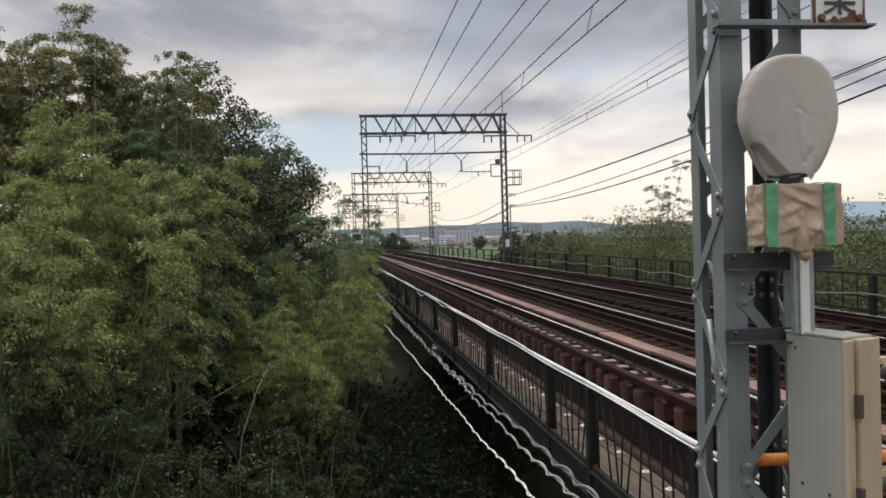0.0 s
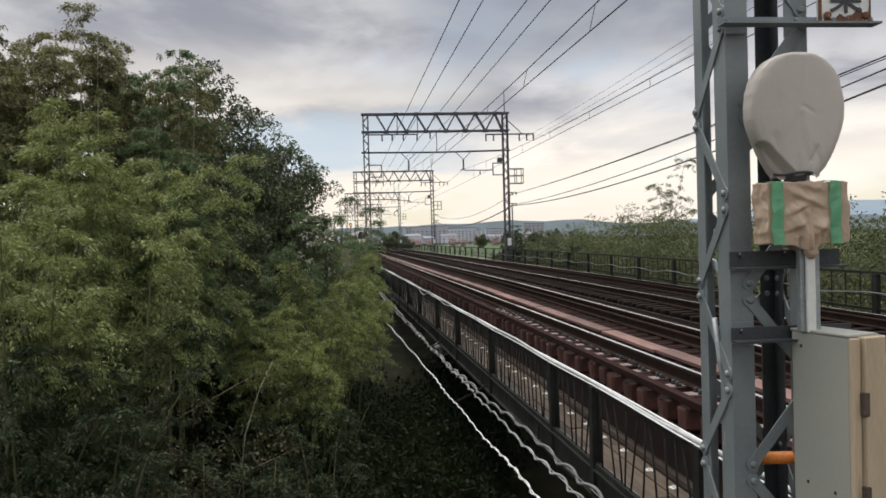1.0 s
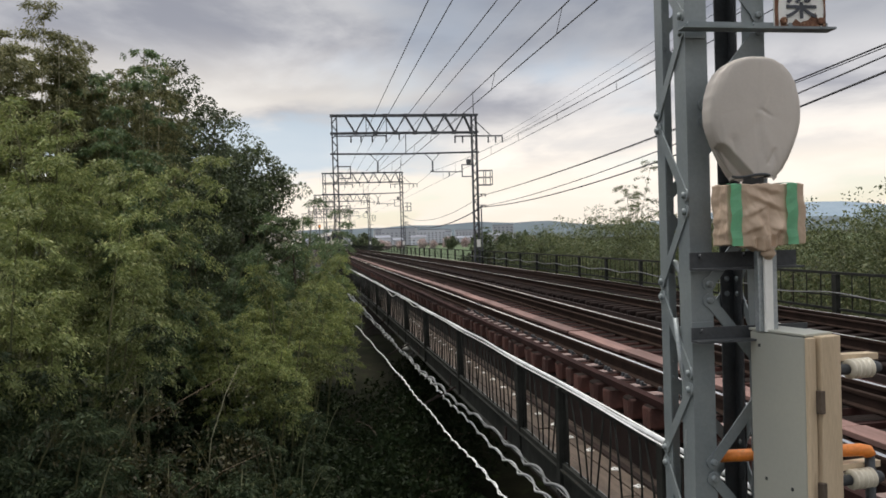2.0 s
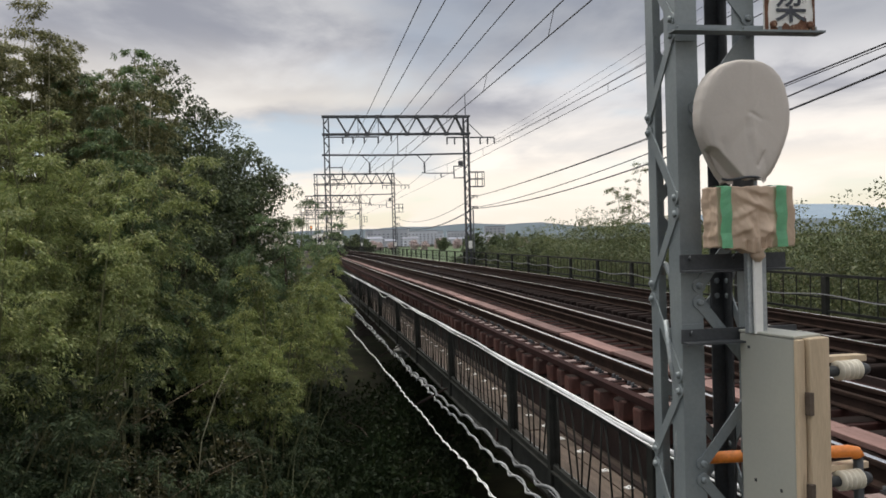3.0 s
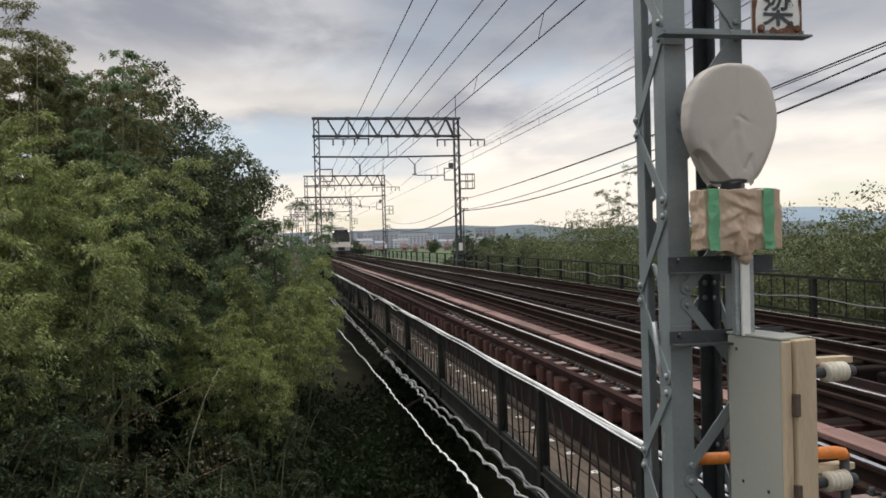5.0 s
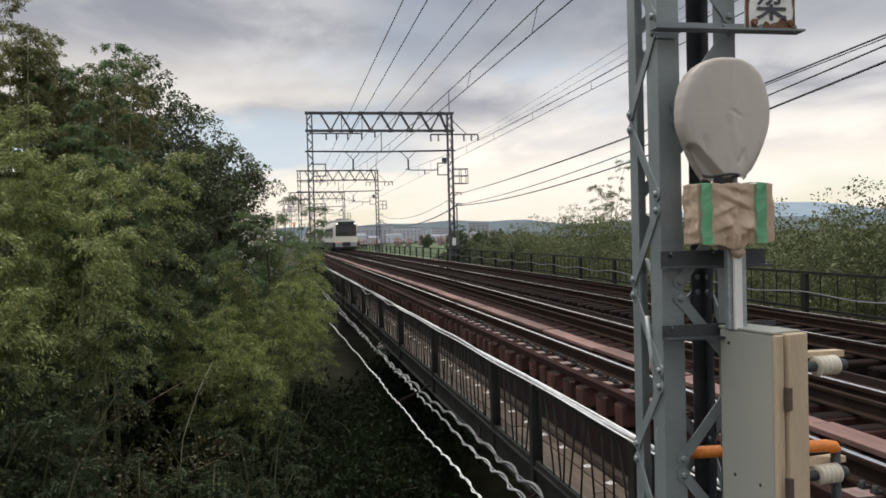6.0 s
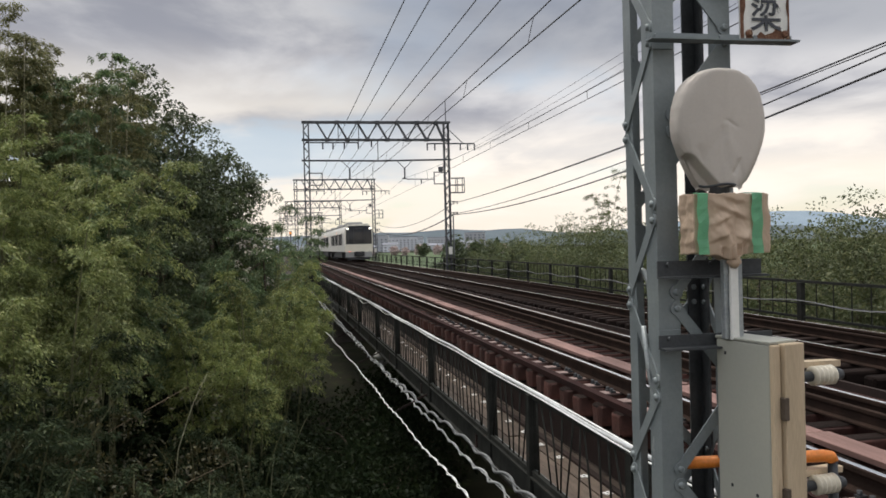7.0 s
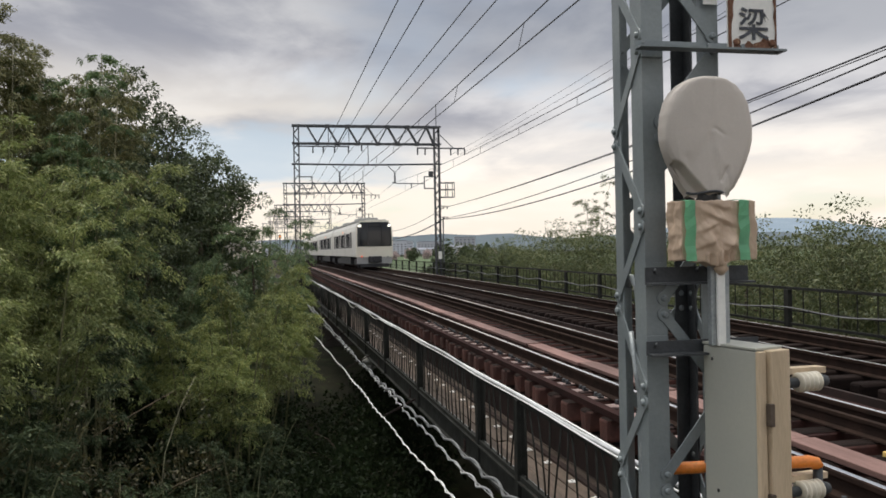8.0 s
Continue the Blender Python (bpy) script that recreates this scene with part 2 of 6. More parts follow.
M = {
    "rail_top": material("polished steel", (0.88, 0.89, 0.90), (0.82, 0.82, 0.84), 0.12, 1.0, 8, 90, 0.02, grit=0.1),
    "rail_side": material("rusty rail side", (0.040, 0.026, 0.021), (0.027, 0.019, 0.016), 0.95, 0.0, spec=0.04),
    "sleeper": material("dirty weathered sleeper", (0.022, 0.015, 0.013), (0.014, 0.010, 0.009), 0.95, 0, 5, 40, 0.5, (0.06, 0.04, 0.034), 0.68, stretch=(0.5, 4, 4), vary=0.35, spec=0.08),
    # redder than the grimy tops, with side light put into the colour too
    "sleeper_end": material("red brown sidelit sleeper end", (0.092, 0.033, 0.025), (0.055, 0.024, 0.019), 0.7, 0, 8, 40, 0.4, vary=0.4),
    "timber": material("dark red brown timber", (0.036, 0.016, 0.014), (0.022, 0.012, 0.011), 0.9, 0, 4, 40, 0.4, stretch=(4, 0.5, 4), spec=0.1),
    "plank": material("weathered red brown board", (0.215, 0.122, 0.104), (0.145, 0.082, 0.070), 0.8, 0, 3, 40, 0.3, stretch=(4, 0.5, 4), vary=0.3),
    "girder": material("brown painted girder", (0.040, 0.025, 0.022), (0.024, 0.017, 0.015), 0.75, 0.0, 2, 30, 0.2, spec=0.25),
    "deck": material("worn walkway board", (0.125, 0.096, 0.076), (0.08, 0.062, 0.05), 0.75, 0, 3, 40, 0.3, stretch=(4, 0.6, 4), vary=0.3, spec=0.3),
    "fence": material("dull green grey fence paint", (0.028, 0.029, 0.026), (0.017, 0.018, 0.016), 0.75, 0.0, 5, 60, 0.2, (0.085, 0.045, 0.027), 0.7, spec=0.14),
    "galv": material("galvanised steel", (0.40, 0.43, 0.44), (0.27, 0.30, 0.31), 0.5, 0.55, 7, 70, 0.15, (0.20, 0.17, 0.14), 0.72),
    "pole": material("grey blue pole paint", (0.25, 0.28, 0.285), (0.185, 0.212, 0.225), 0.5, 0.2, 3, 60, 0.1, (0.19, 0.14, 0.11), 0.78, grit=0.15),
    "dark_steel": material("dark grey steel", (0.072, 0.078, 0.084), (0.048, 0.052, 0.057), 0.55, 0.4, 5, 60, 0.2, (0.12, 0.07, 0.045), 0.74),
    "gantry": material("grey gantry steel", (0.10, 0.105, 0.115), (0.07, 0.075, 0.085), 0.6, 0.3, 3, 30, 0.1),
    "wire": material("dark wire", (0.05, 0.05, 0.055), (0.03, 0.03, 0.035), 0.5, 0.5, 10, 80, 0),
    "plate": material("worn pinkish tie plate", (0.34, 0.25, 0.23), (0.20, 0.14, 0.125), 0.55, 0.2, 9, 60, 0.2),
    "pipe": material("weathered galvanised pipe", (0.60, 0.61, 0.62), (0.45, 0.46, 0.47), 0.45, 0.3, 6, 70, 0.1, (0.3, 0.28, 0.26), 0.7),
    "cable": material("pale weathered cable", (0.84, 0.84, 0.83), (0.68, 0.68, 0.67), 0.5, 0.0, 10, 80, 0.1, grit=0.15),
    "dark_cable": material("grey sheathed cable", (0.22, 0.225, 0.23), (0.15, 0.155, 0.16), 0.5, 0.0, 10, 80, 0.1),
    "cloth": material("pale grey vinyl cover", (0.55, 0.50, 0.45), (0.50, 0.455, 0.41), 0.45, 0, 3, 90, 0.03, (0.36, 0.315, 0.275), 0.74, grit=0.06),
    "paper": material("brown kraft wrapping", (0.52, 0.39, 0.285), (0.43, 0.315, 0.225), 0.5, 0, 5, 80, 0.06, grit=0.1),
    "tape": material("green tape", (0.30, 0.70, 0.43), (0.25, 0.62, 0.37), 0.5, 0, 8, 90, 0.05, grit=0.1),
    "white": material("white painted steel", (0.85, 0.84, 0.80), (0.70, 0.70, 0.67), 0.45, 0.0, 3, 60, 0.03, (0.5, 0.44, 0.37), 0.80, grit=0.1),
    "cabinet": material("grey green cabinet paint", (0.385, 0.385, 0.33), (0.345, 0.35, 0.305), 0.5, 0, 2.0, 60, 0.03, (0.28, 0.25, 0.20), 0.79, grit=0.06),
    "wood": material("pale weathered timber", (0.57, 0.45, 0.31), (0.48, 0.375, 0.25), 0.7, 0, 3, 40, 0.2, (0.32, 0.23, 0.15), 0.72, stretch=(3, 3, 0.5), grit=0.2),
    "yellow": material("worn yellow paint", (0.75, 0.52, 0.16), (0.6, 0.42, 0.14), 0.6, 0, 6, 60, 0.1),
    "porcelain": material("cream porcelain", (0.68, 0.63, 0.52), (0.58, 0.53, 0.43), 0.3, 0, 9, 60, 0.02, (0.38, 0.31, 0.23), 0.74, grit=0.1),
    "orange": material("orange plastic pipe", (0.85, 0.27, 0.045), (0.72, 0.21, 0.03), 0.4, 0, 6, 60, 0.05),
    "rust": material("rust", (0.185, 0.085, 0.048), (0.105, 0.052, 0.032), 0.9, 0.0, 30, 90, 0.4, (0.40, 0.26, 0.16), 0.6),
    "ink": material("dark sign paint", (0.05, 0.055, 0.07), (0.035, 0.04, 0.05), 0.5, 0, 9, 90, 0),
    "train_white": material("cream white train paint", (0.80, 0.77, 0.66), (0.76, 0.73, 0.62), 0.3, 0, 1, 30, 0, grit=0.05),
    "train_side": material("silver white body side", (0.60, 0.59, 0.55), (0.54, 0.53, 0.50), 0.35, 0.15, 1, 30, 0, grit=0.05),
    "train_dark": material("dark underframe", (0.05, 0.052, 0.056), (0.035, 0.035, 0.04), 0.7, 0.2, 2, 20, 0.1),
    "train_grey": material("grey train skirt", (0.36, 0.37, 0.37), (0.31, 0.32, 0.32), 0.5, 0, 2, 20, 0),
    "train_roof": material("light grey roof", (0.38, 0.38, 0.37), (0.30, 0.30, 0.29), 0.6, 0, 1, 20, 0),
    "glass": material("dark train glass", (0.02, 0.022, 0.027), (0.014, 0.016, 0.02), 0.12, 0, 1, 20, 0, spec=0.45),
    "side_glass": material("dark side window", (0.022, 0.024, 0.03), (0.016, 0.018, 0.022), 0.6, 0, 1, 20, 0, spec=0.0),
    # soil kept very dark to stand in for shade under bridge and bamboo
    "ground": material("shade-dark earth with litter", (0.026, 0.025, 0.016), (0.014, 0.016, 0.010), 1.0, 0, 0.6, 9, 0.8, (0.03, 0.04, 0.016), 0.58, spec=0.05),
    "field": material("green field", (0.075, 0.115, 0.042), (0.058, 0.09, 0.036), 0.95, 0, 0.05, 1.2, 0.4, stretch=(1, 0.3, 1)),
    "gravel": material("dark ballast", (0.09, 0.07, 0.062), (0.055, 0.044, 0.04), 0.95, 0, 3, 26, 1.0),
    "concrete": material("pale concrete", (0.40, 0.39, 0.36), (0.30, 0.29, 0.27), 0.85, 0, 3, 40, 0.2, (0.18, 0.17, 0.15), 0.68),
    # far walls are paled towards blue-grey to carry the haze
    "facade": material("haze-paled far facade", (0.60, 0.62, 0.66), (0.50, 0.53, 0.58), 0.8, 0, 0.05, 1, 0, vary=0.35, grit=0.1),
    "far_roof": material("far tiled roof", (0.24, 0.25, 0.29), (0.19, 0.20, 0.24), 0.7, 0, 0.1, 1, 0, vary=0.35),
    "far_glass": material("far window", (0.20, 0.22, 0.25), (0.17, 0.19, 0.22), 0.4, 0, 1, 20, 0),
    # the haze over both ridges is put into their blue-grey base colours
    "hill": material("haze-coloured wooded hill", (0.125, 0.155, 0.175), (0.105, 0.13, 0.15), 1.0, 0, 0.012, 0.3, 0, spec=0.1),
    "mountain": material("haze-coloured far mountain", (0.25, 0.31, 0.37), (0.22, 0.28, 0.34), 1.0, 0, 0.006, 0.2, 0, spec=0.1),
    "pier": material("dark mottled pier", (0.07, 0.06, 0.052), (0.04, 0.035, 0.03), 0.9, 0, 1.5, 20, 0.3),
    "bark": material("bark", (0.10, 0.075, 0.055), (0.06, 0.045, 0.035), 0.9, 0, 4, 30, 0.6),
    "culm": material("bamboo culm", (0.36, 0.35, 0.22), (0.42, 0.37, 0.25), 0.55, 0, 2, 30, 0.1),
    "green_culm": material("green bamboo culm", (0.12, 0.135, 0.06), (0.17, 0.155, 0.08), 0.55, 0, 2, 30, 0.1),
    "dead": material("dry twig", (0.17, 0.125, 0.075), (0.12, 0.09, 0.055), 0.8, 0, 4, 30, 0.2),
    "lamp_white": glow("train headlight", (1.0, 0.95, 0.82), 1.3),
    "lamp_red": glow("red marker lamp", (1.0, 0.12, 0.04), 0.9),
    "display": glow("dim orange display", (0.8, 0.42, 0.25), 0.35),
    "lamp_orange": glow("orange signal lamp", (1.0, 0.33, 0.06), 1.2),
}
LEAF = {
    "bamboo": leaf_material("bamboo leaf", (0.130, 0.166, 0.055), (0.228, 0.267, 0.091), (0.391, 0.396, 0.168)),
    "old_bamboo": leaf_material("old bamboo leaf", (0.105, 0.110, 0.046), (0.185, 0.188, 0.078), (0.34, 0.315, 0.15)),
    # leaf of the low clumps, darkened to stand in for shade
    "undergrowth": leaf_material("shade-darkened low leaf", (0.030, 0.048, 0.024), (0.052, 0.071, 0.034), (0.093, 0.107, 0.050), 0.3, 0.2),
    "young_bamboo": leaf_material("young bamboo leaf", (0.132, 0.178, 0.057), (0.231, 0.268, 0.084), (0.375, 0.368, 0.131)),
    "bush": leaf_material("bush leaf", (0.067, 0.113, 0.053), (0.117, 0.172, 0.072), (0.195, 0.233, 0.098)),
    "scrub": leaf_material("far scrub leaf", (0.070, 0.092, 0.040), (0.125, 0.148, 0.060), (0.205, 0.21, 0.088)),
    "evergreen": leaf_material("evergreen leaf", (0.046, 0.068, 0.033), (0.082, 0.108, 0.049), (0.145, 0.165, 0.072), 0.28),
    # blackish green: the deep shade low down is put into this leaf colour
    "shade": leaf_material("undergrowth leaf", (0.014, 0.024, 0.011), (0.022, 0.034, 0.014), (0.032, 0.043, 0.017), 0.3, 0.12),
    "dry": leaf_material("dry brown leaf", (0.045, 0.042, 0.018), (0.085, 0.076, 0.03), (0.13, 0.115, 0.046)),
    "blossom": leaf_material("pale blossom", (0.45, 0.42, 0.36), (0.62, 0.58, 0.5), (0.75, 0.72, 0.66)),
    "pink": leaf_material("pink blossom", (0.45, 0.36, 0.36), (0.58, 0.48, 0.47), (0.66, 0.56, 0.54)),
}


# ---- mesh helpers ----
def part(name, bm, mat, parent=None, label="", smooth=False, **tags):
    me = bpy.data.meshes.new(name)
    bmesh.ops.recalc_face_normals(bm, faces=bm.faces)
    bm.to_mesh(me)
    bm.free()
    for m in mat if isinstance(mat, (list, tuple)) else (mat,):
        me.materials.append(M.get(m) or LEAF[m])
    if smooth:
        for f in me.polygons:
            f.use_smooth = True
    ob = new(name, me)
    ob.parent = parent
    return tagged(ob, label, **tags)


def thing(name, label, category, group="", kind="", at=(0, 0, 0), rz=0):
    ob = new(name)
    ob.empty_display_size = 0.2
    ob.matrix_basis = pose(*at, 0, 0, rz)
    return tagged(ob, label, category, group, kind)


def box(bm, lo, hi, m=None, bevel=0.0, mat=0):
    """An upright box from corner to corner."""
    lo, hi = Vector(lo), Vector(hi)
    r = bmesh.ops.create_cube(bm, size=1.0)
    vs = r["verts"]
    for v in vs:
        v.co = Vector((lo[i] + (v.co[i] + 0.5) * (hi[i] - lo[i]) for i in range(3)))
    fs = list({f for v in vs for f in v.link_faces})
    for f in fs:
        f.material_index = mat
    if bevel:
        es = list({e for v in vs for e in v.link_edges})
        q = bmesh.ops.bevel(bm, geom=es, offset=bevel, segments=2, affect="EDGES", profile=0.5)
        for f in q["faces"]:
            f.material_index = mat
        vs = list({v for f in fs if f.is_valid for v in f.verts} | set(q["verts"]))
    if m is not None:
        bmesh.ops.transform(bm, matrix=m, verts=vs)
    return vs


def bar(bm, a, b, w, h=None, mat=0, up=(0, 0, 1)):
    """A straight bar of rectangular section from a to b."""
    a, b = Vector(a), Vector(b)
    h = h or w
    d = (b - a).normalized()
    u = Vector(up)
    if abs(d.dot(u)) > 0.98:
        u = Vector((1, 0, 0))
    s = d.cross(u).normalized()
    u = s.cross(d)
    vs = [bm.verts.new(p + s * (sx * w / 2) + u * (sy * h / 2)) for p in (a, b) for sx, sy in ((-1, -1), (1, -1), (1, 1), (-1, 1))]
    for q in ((3, 2, 1, 0), (4, 5, 6, 7), (0, 1, 5, 4), (1, 2, 6, 5), (2, 3, 7, 6), (3, 0, 4, 7)):
        bm.faces.new([vs[i] for i in q]).material_index = mat


def tube(bm, pts, r, n=8, mat=0, cap=True):
    """A round tube along points; r is one radius or one for each point."""
    pts = [Vector(p) for p in pts]
    rs = r if isinstance(r, (list, tuple)) else [r] * len(pts)
    rings = []
    u = None
    for i, p in enumerate(pts):
        d = (pts[min(i + 1, len(pts) - 1)] - pts[max(i - 1, 0)]).normalized()
        if u is None:
            u = d.orthogonal().normalized()
        u = (u - d * u.dot(d)).normalized()
        w = d.cross(u)
        rings.append([bm.verts.new(p + (u * math.cos(2 * math.pi * k / n) + w * math.sin(2 * math.pi * k / n)) * rs[i]) for k in range(n)])
    for a, b in zip(rings, rings[1:]):
        for k in range(n):
            f = bm.faces.new((a[k], a[(k + 1) % n], b[(k + 1) % n], b[k]))
            f.material_index, f.smooth = mat, n > 5
    if cap:
        bm.faces.new(rings[0][::-1]).material_index = mat
        bm.faces.new(rings[-1]).material_index = mat


def angle_iron(bm, a, b, w, sx, sy, t=0.008):
    """An upright L section from a to b, its flanges running to the side signs sx and sy."""
    a, b = Vector(a), Vector(b)
    bar(bm, a + Vector((sx * w / 2, sy * t / 2, 0)), b + Vector((sx * w / 2, sy * t / 2, 0)), w, t, up=(0, 1, 0))
    bar(bm, a + Vector((sx * t / 2, sy * (w / 2 + t), 0)), b + Vector((sx * t / 2, sy * (w / 2 + t), 0)), t, w, up=(0, 1, 0))


def mesh_object(name, verts, faces, mats, parent=None, label="", midx=None, smooth=False, **tags):
    me = bpy.data.meshes.new(name)
    me.from_pydata(verts, [], faces)
    for m in mats:
        me.materials.append(M.get(m) or LEAF[m])
    if midx is not None:
        me.polygons.foreach_set("material_index", midx)
    if smooth:
        me.polygons.foreach_set("use_smooth", [True] * len(faces))
    me.update()
    ob = new(name, me)
    ob.parent = parent
    return tagged(ob, label, **tags)


# ---- the line's plan ----
NEAR, FAR = 3.92, 7.17  # middles of the two tracks beside the eye
GAUGE = 1.435


def bend(y):
    """How far the line has swung to the left at y."""
    return -0.011 * (y - 5) - 0.000125 * (y * y - 25)


def heading(y):
    """The line's direction at y, in degrees left of the y axis."""
    return math.degrees(math.atan(0.011 + 0.00025 * y))


def along(x, y, z=0.0):
    return Vector((x + bend(y), y, z))


def sweep(bm, x, profile, y0, y1, step=4.0, mat=0, cant=None):
    """A closed profile of (x, z) swept along the line."""
    n = max(2, int((y1 - y0) / step) + 1)
    rings = []
    for i in range(n):
        y = y0 + (y1 - y0) * i / (n - 1)
        rings.append([bm.verts.new(along(x + px, y, pz)) for px, pz in profile])
    k = len(profile)
    for a, b in zip(rings, rings[1:]):
        for i in range(k):
            bm.faces.new((a[i], a[(i + 1) % k], b[(i + 1) % k], b[i])).material_index = mat
    bm.faces.new(rings[0][::-1]).material_index = mat
    bm.faces.new(rings[-1]).material_index = mat


def rect(w, z0, z1, x=0.0):
    return [(x - w / 2, z0), (x + w / 2, z0), (x + w / 2, z1), (x - w / 2, z1)]


# ---- ground and distance ----
def ease(a, b, v):
    v = min(max((v - a) / (b - a), 0), 1)
    return v * v * (3 - 2 * v)


def ground():
    """One sheet to the horizon, lumpy near the bridge, with an unseen bank added behind the eye."""
    xs = [-1500, -600, -250, -120, -60, -40, *range(-30, 41, 2), 60, 100, 200, 500, 1500]
    ys = [-120, -60, -30, -15, *range(-8, 61, 2), 75, 95, 130, 200, 400, 800, 1600, 3000]
    vs, fs = [], []
    for y in ys:
        for x in xs:
            near = max(0.0, 1 - abs(y - 20) / 60) * max(0.0, 1 - abs(x) / 60)
            # added unseen bank: footing for the eye, and cuts low sky light from behind
            bank = 4.1 * ease(3.5, -2.5, y) * ease(-70, -45, x) * ease(80, 50, x)
            vs.append((x, y, -4.5 + bank + near * (0.5 * noise.noise((x * 0.15, y * 0.15, 3)) + 0.25 * noise.noise((x * 0.6, y * 0.6, 8)))))
    n = len(xs)
    for j in range(len(ys) - 1):
        for i in range(n - 1):
            fs.append((j * n + i, j * n + i + 1, j * n + i + 1 + n, j * n + i + n))
    mesh_object("ground", vs, fs, ["ground"], label="littered earth coloured dark for shade under bridge and bamboo", smooth=True, category="ground", kind="structure")
    bm = bmesh.new()
    box(bm, (14, 130, -4.35), (420, 640, -4.1))
    part("field", bm, "field", None, "flat green field beyond the railway fence", category="field", kind="structure")


def hills():
    for name, y0, depth, h0, hx, seed in (("hill", 1500, 500, 36, 16, 5), ("mountain", 2500, 900, 88, 40, 11)):
        vs, fs = [], []
        nx, ny = 90, 8
        for j in range(ny):
            for i in range(nx):
                x = -1700 + 4200 * i / (nx - 1)
                k = math.sin(math.pi * j / (ny - 1) * 0.5)
                h = h0 + hx * noise.noise((x * 0.0016, seed, 0)) + 12 * noise.noise((x * 0.008, seed, j * 0.4))
                if name == "mountain":
                    h *= 0.35 + 0.9 / (1 + math.exp(-(x - 1500) / 200))
                vs.append((x, y0 + depth * j / (ny - 1), -4.6 + h * k))
        for j in range(ny - 1):
            for i in range(nx - 1):
                fs.append((j * nx + i, j * nx + i + 1, j * nx + nx + i + 1, j * nx + nx + i))
        mesh_object(name, vs, fs, ["hill" if name == "hill" else "mountain"], label="wooded ridge on the horizon, blue-grey haze in its colour", smooth=True, category="hill", kind="structure")


def town():
    """Far houses and blocks of flats, each with its roof and rows of windows."""
    rng = random.Random(8)
    for i in range(64):
        big = i % 6 == 0
        y = rng.uniform(800, 1350)
        x = y * rng.uniform(-0.08, 0.24)
        w, d, h = (rng.uniform(22, 50), 14, rng.uniform(13, 24)) if big else (rng.uniform(9, 18), 9, rng.uniform(6, 9.5))
        name = "apartment_block" if big else "house"
        t = thing(name, "pale multi-storey block among far houses" if big else "small pale house with a grey roof, far off", "building",
                  "far town", at=(x, y, -4.6), rz=rng.uniform(-12, 12))
        bm = bmesh.new()
        box(bm, (-w / 2, 0, 0), (w / 2, d, h))
        part("wall", bm, "facade", t)
        bm = bmesh.new()
        if big:
            box(bm, (-w / 2 - 0.3, -0.3, h), (w / 2 + 0.3, d + 0.3, h + 0.7))
        else:
            q = [bm.verts.new(p) for p in ((-w / 2 - 0.6, -0.6, h), (w / 2 + 0.6, -0.6, h), (w / 2 + 0.6, d + 0.6, h), (-w / 2 - 0.6, d + 0.6, h), (-w / 2, d / 2, h + 2.4), (w / 2, d / 2, h + 2.4))]
            for f in ((0, 1, 5, 4), (2, 3, 4, 5), (1, 2, 5), (3, 0, 4), (3, 2, 1, 0)):
                bm.faces.new([q[k] for k in f])
        part("roof", bm, "far_roof", t)
        for s in range(max(1, int(h / 3.4))):
            n = max(2, int(w / 5))
            for k in range(n):
                cx = -w / 2 + (k + 0.5) * w / n
                bm = bmesh.new()
                box(bm, (cx - 1.2, -0.12, s * 3.2 + 1.0), (cx + 1.2, -0.02, s * 3.2 + 2.4))
                part("window", bm, "far_glass", t)


ground()
hills()
town()


# ---- the two tracks on their bridge girders ----
def near_shift(y):
    """The near track draws away from the far one over the first spans."""
    return -0.009 * min(max(y - 5, 0), 35)


def fence_x(y):
    return 2.2 + bend(y) - bend(7.2) - 0.019 * (min(y, 45) - 7.2)


def far_fence_x(y):
    if y < 50:
        return 10.2 + 0.5 * min(max((y - 14) / 20, 0), 1)
    return 10.7 + (bend(y) - bend(50)) * 0.9


def cant(y):
    """Height of the outer rail over the inner one."""
    return 0.075 * ease(6, 24, y)


def swept(name, fx, prof, y0, y1, mat, parent, label="", step=3.0, fz=None, **tags):
    """A profile of (x, z) carried along x = fx(y), lifted by fz(y)."""
    n = max(2, int((y1 - y0) / step) + 1)
    vs, fs, k = [], [], len(prof)
    for i in range(n):
        y = y0 + (y1 - y0) * i / (n - 1)
        x, z = fx(y), fz(y) if fz else 0.0
        vs += [(x + px, y, z + pz) for px, pz in prof]
    for i in range(n - 1):
        for j in range(k):
            a, b = i * k + j, i * k + (j + 1) % k
            fs.append((a, b, b + k, a + k))
    fs.append(tuple(range(k))[::-1])
    fs.append(tuple(range((n - 1) * k, n * k)))
    return mesh_object(name, vs, fs, [mat], parent, label, **tags)


WEB = [(-0.0625, -0.153), (0.0625, -0.153), (0.06, -0.14), (0.012, -0.125), (0.010, -0.045), (0.0325, -0.036), (0.0325, -0.008), (0.026, -0.003), (-0.026, -0.003), (-0.0325, -0.008), (-0.0325, -0.036), (-0.010, -0.045), (-0.012, -0.125), (-0.06, -0.14)]
HEAD = [(-0.020, -0.004), (0.020, -0.004), (0.020, -0.001), (0.018, 0.0), (-0.018, 0.0), (-0.020, -0.001)]


def sleeper_mesh(rng, end):
    bm = bmesh.new()
    box(bm, (-1.2, -0.09, -0.37), (1.2, 0.09, -0.165), bevel=0.028)
    for v in bm.verts:
        v.co += Vector((rng.uniform(-0.006, 0.006), rng.uniform(-0.008, 0.008), rng.uniform(-0.004, 0.004)))
    me = bpy.data.meshes.new("sleeper")
    bm.to_mesh(me)
    bm.free()
    me.materials.append(M["sleeper"])
    me.materials.append(M[end])
    for f in me.polygons:
        # upright faces take the sidelit red-brown, level faces the grimy brown
        f.material_index = 1 if abs(f.normal.z) < 0.5 else 0
    return me


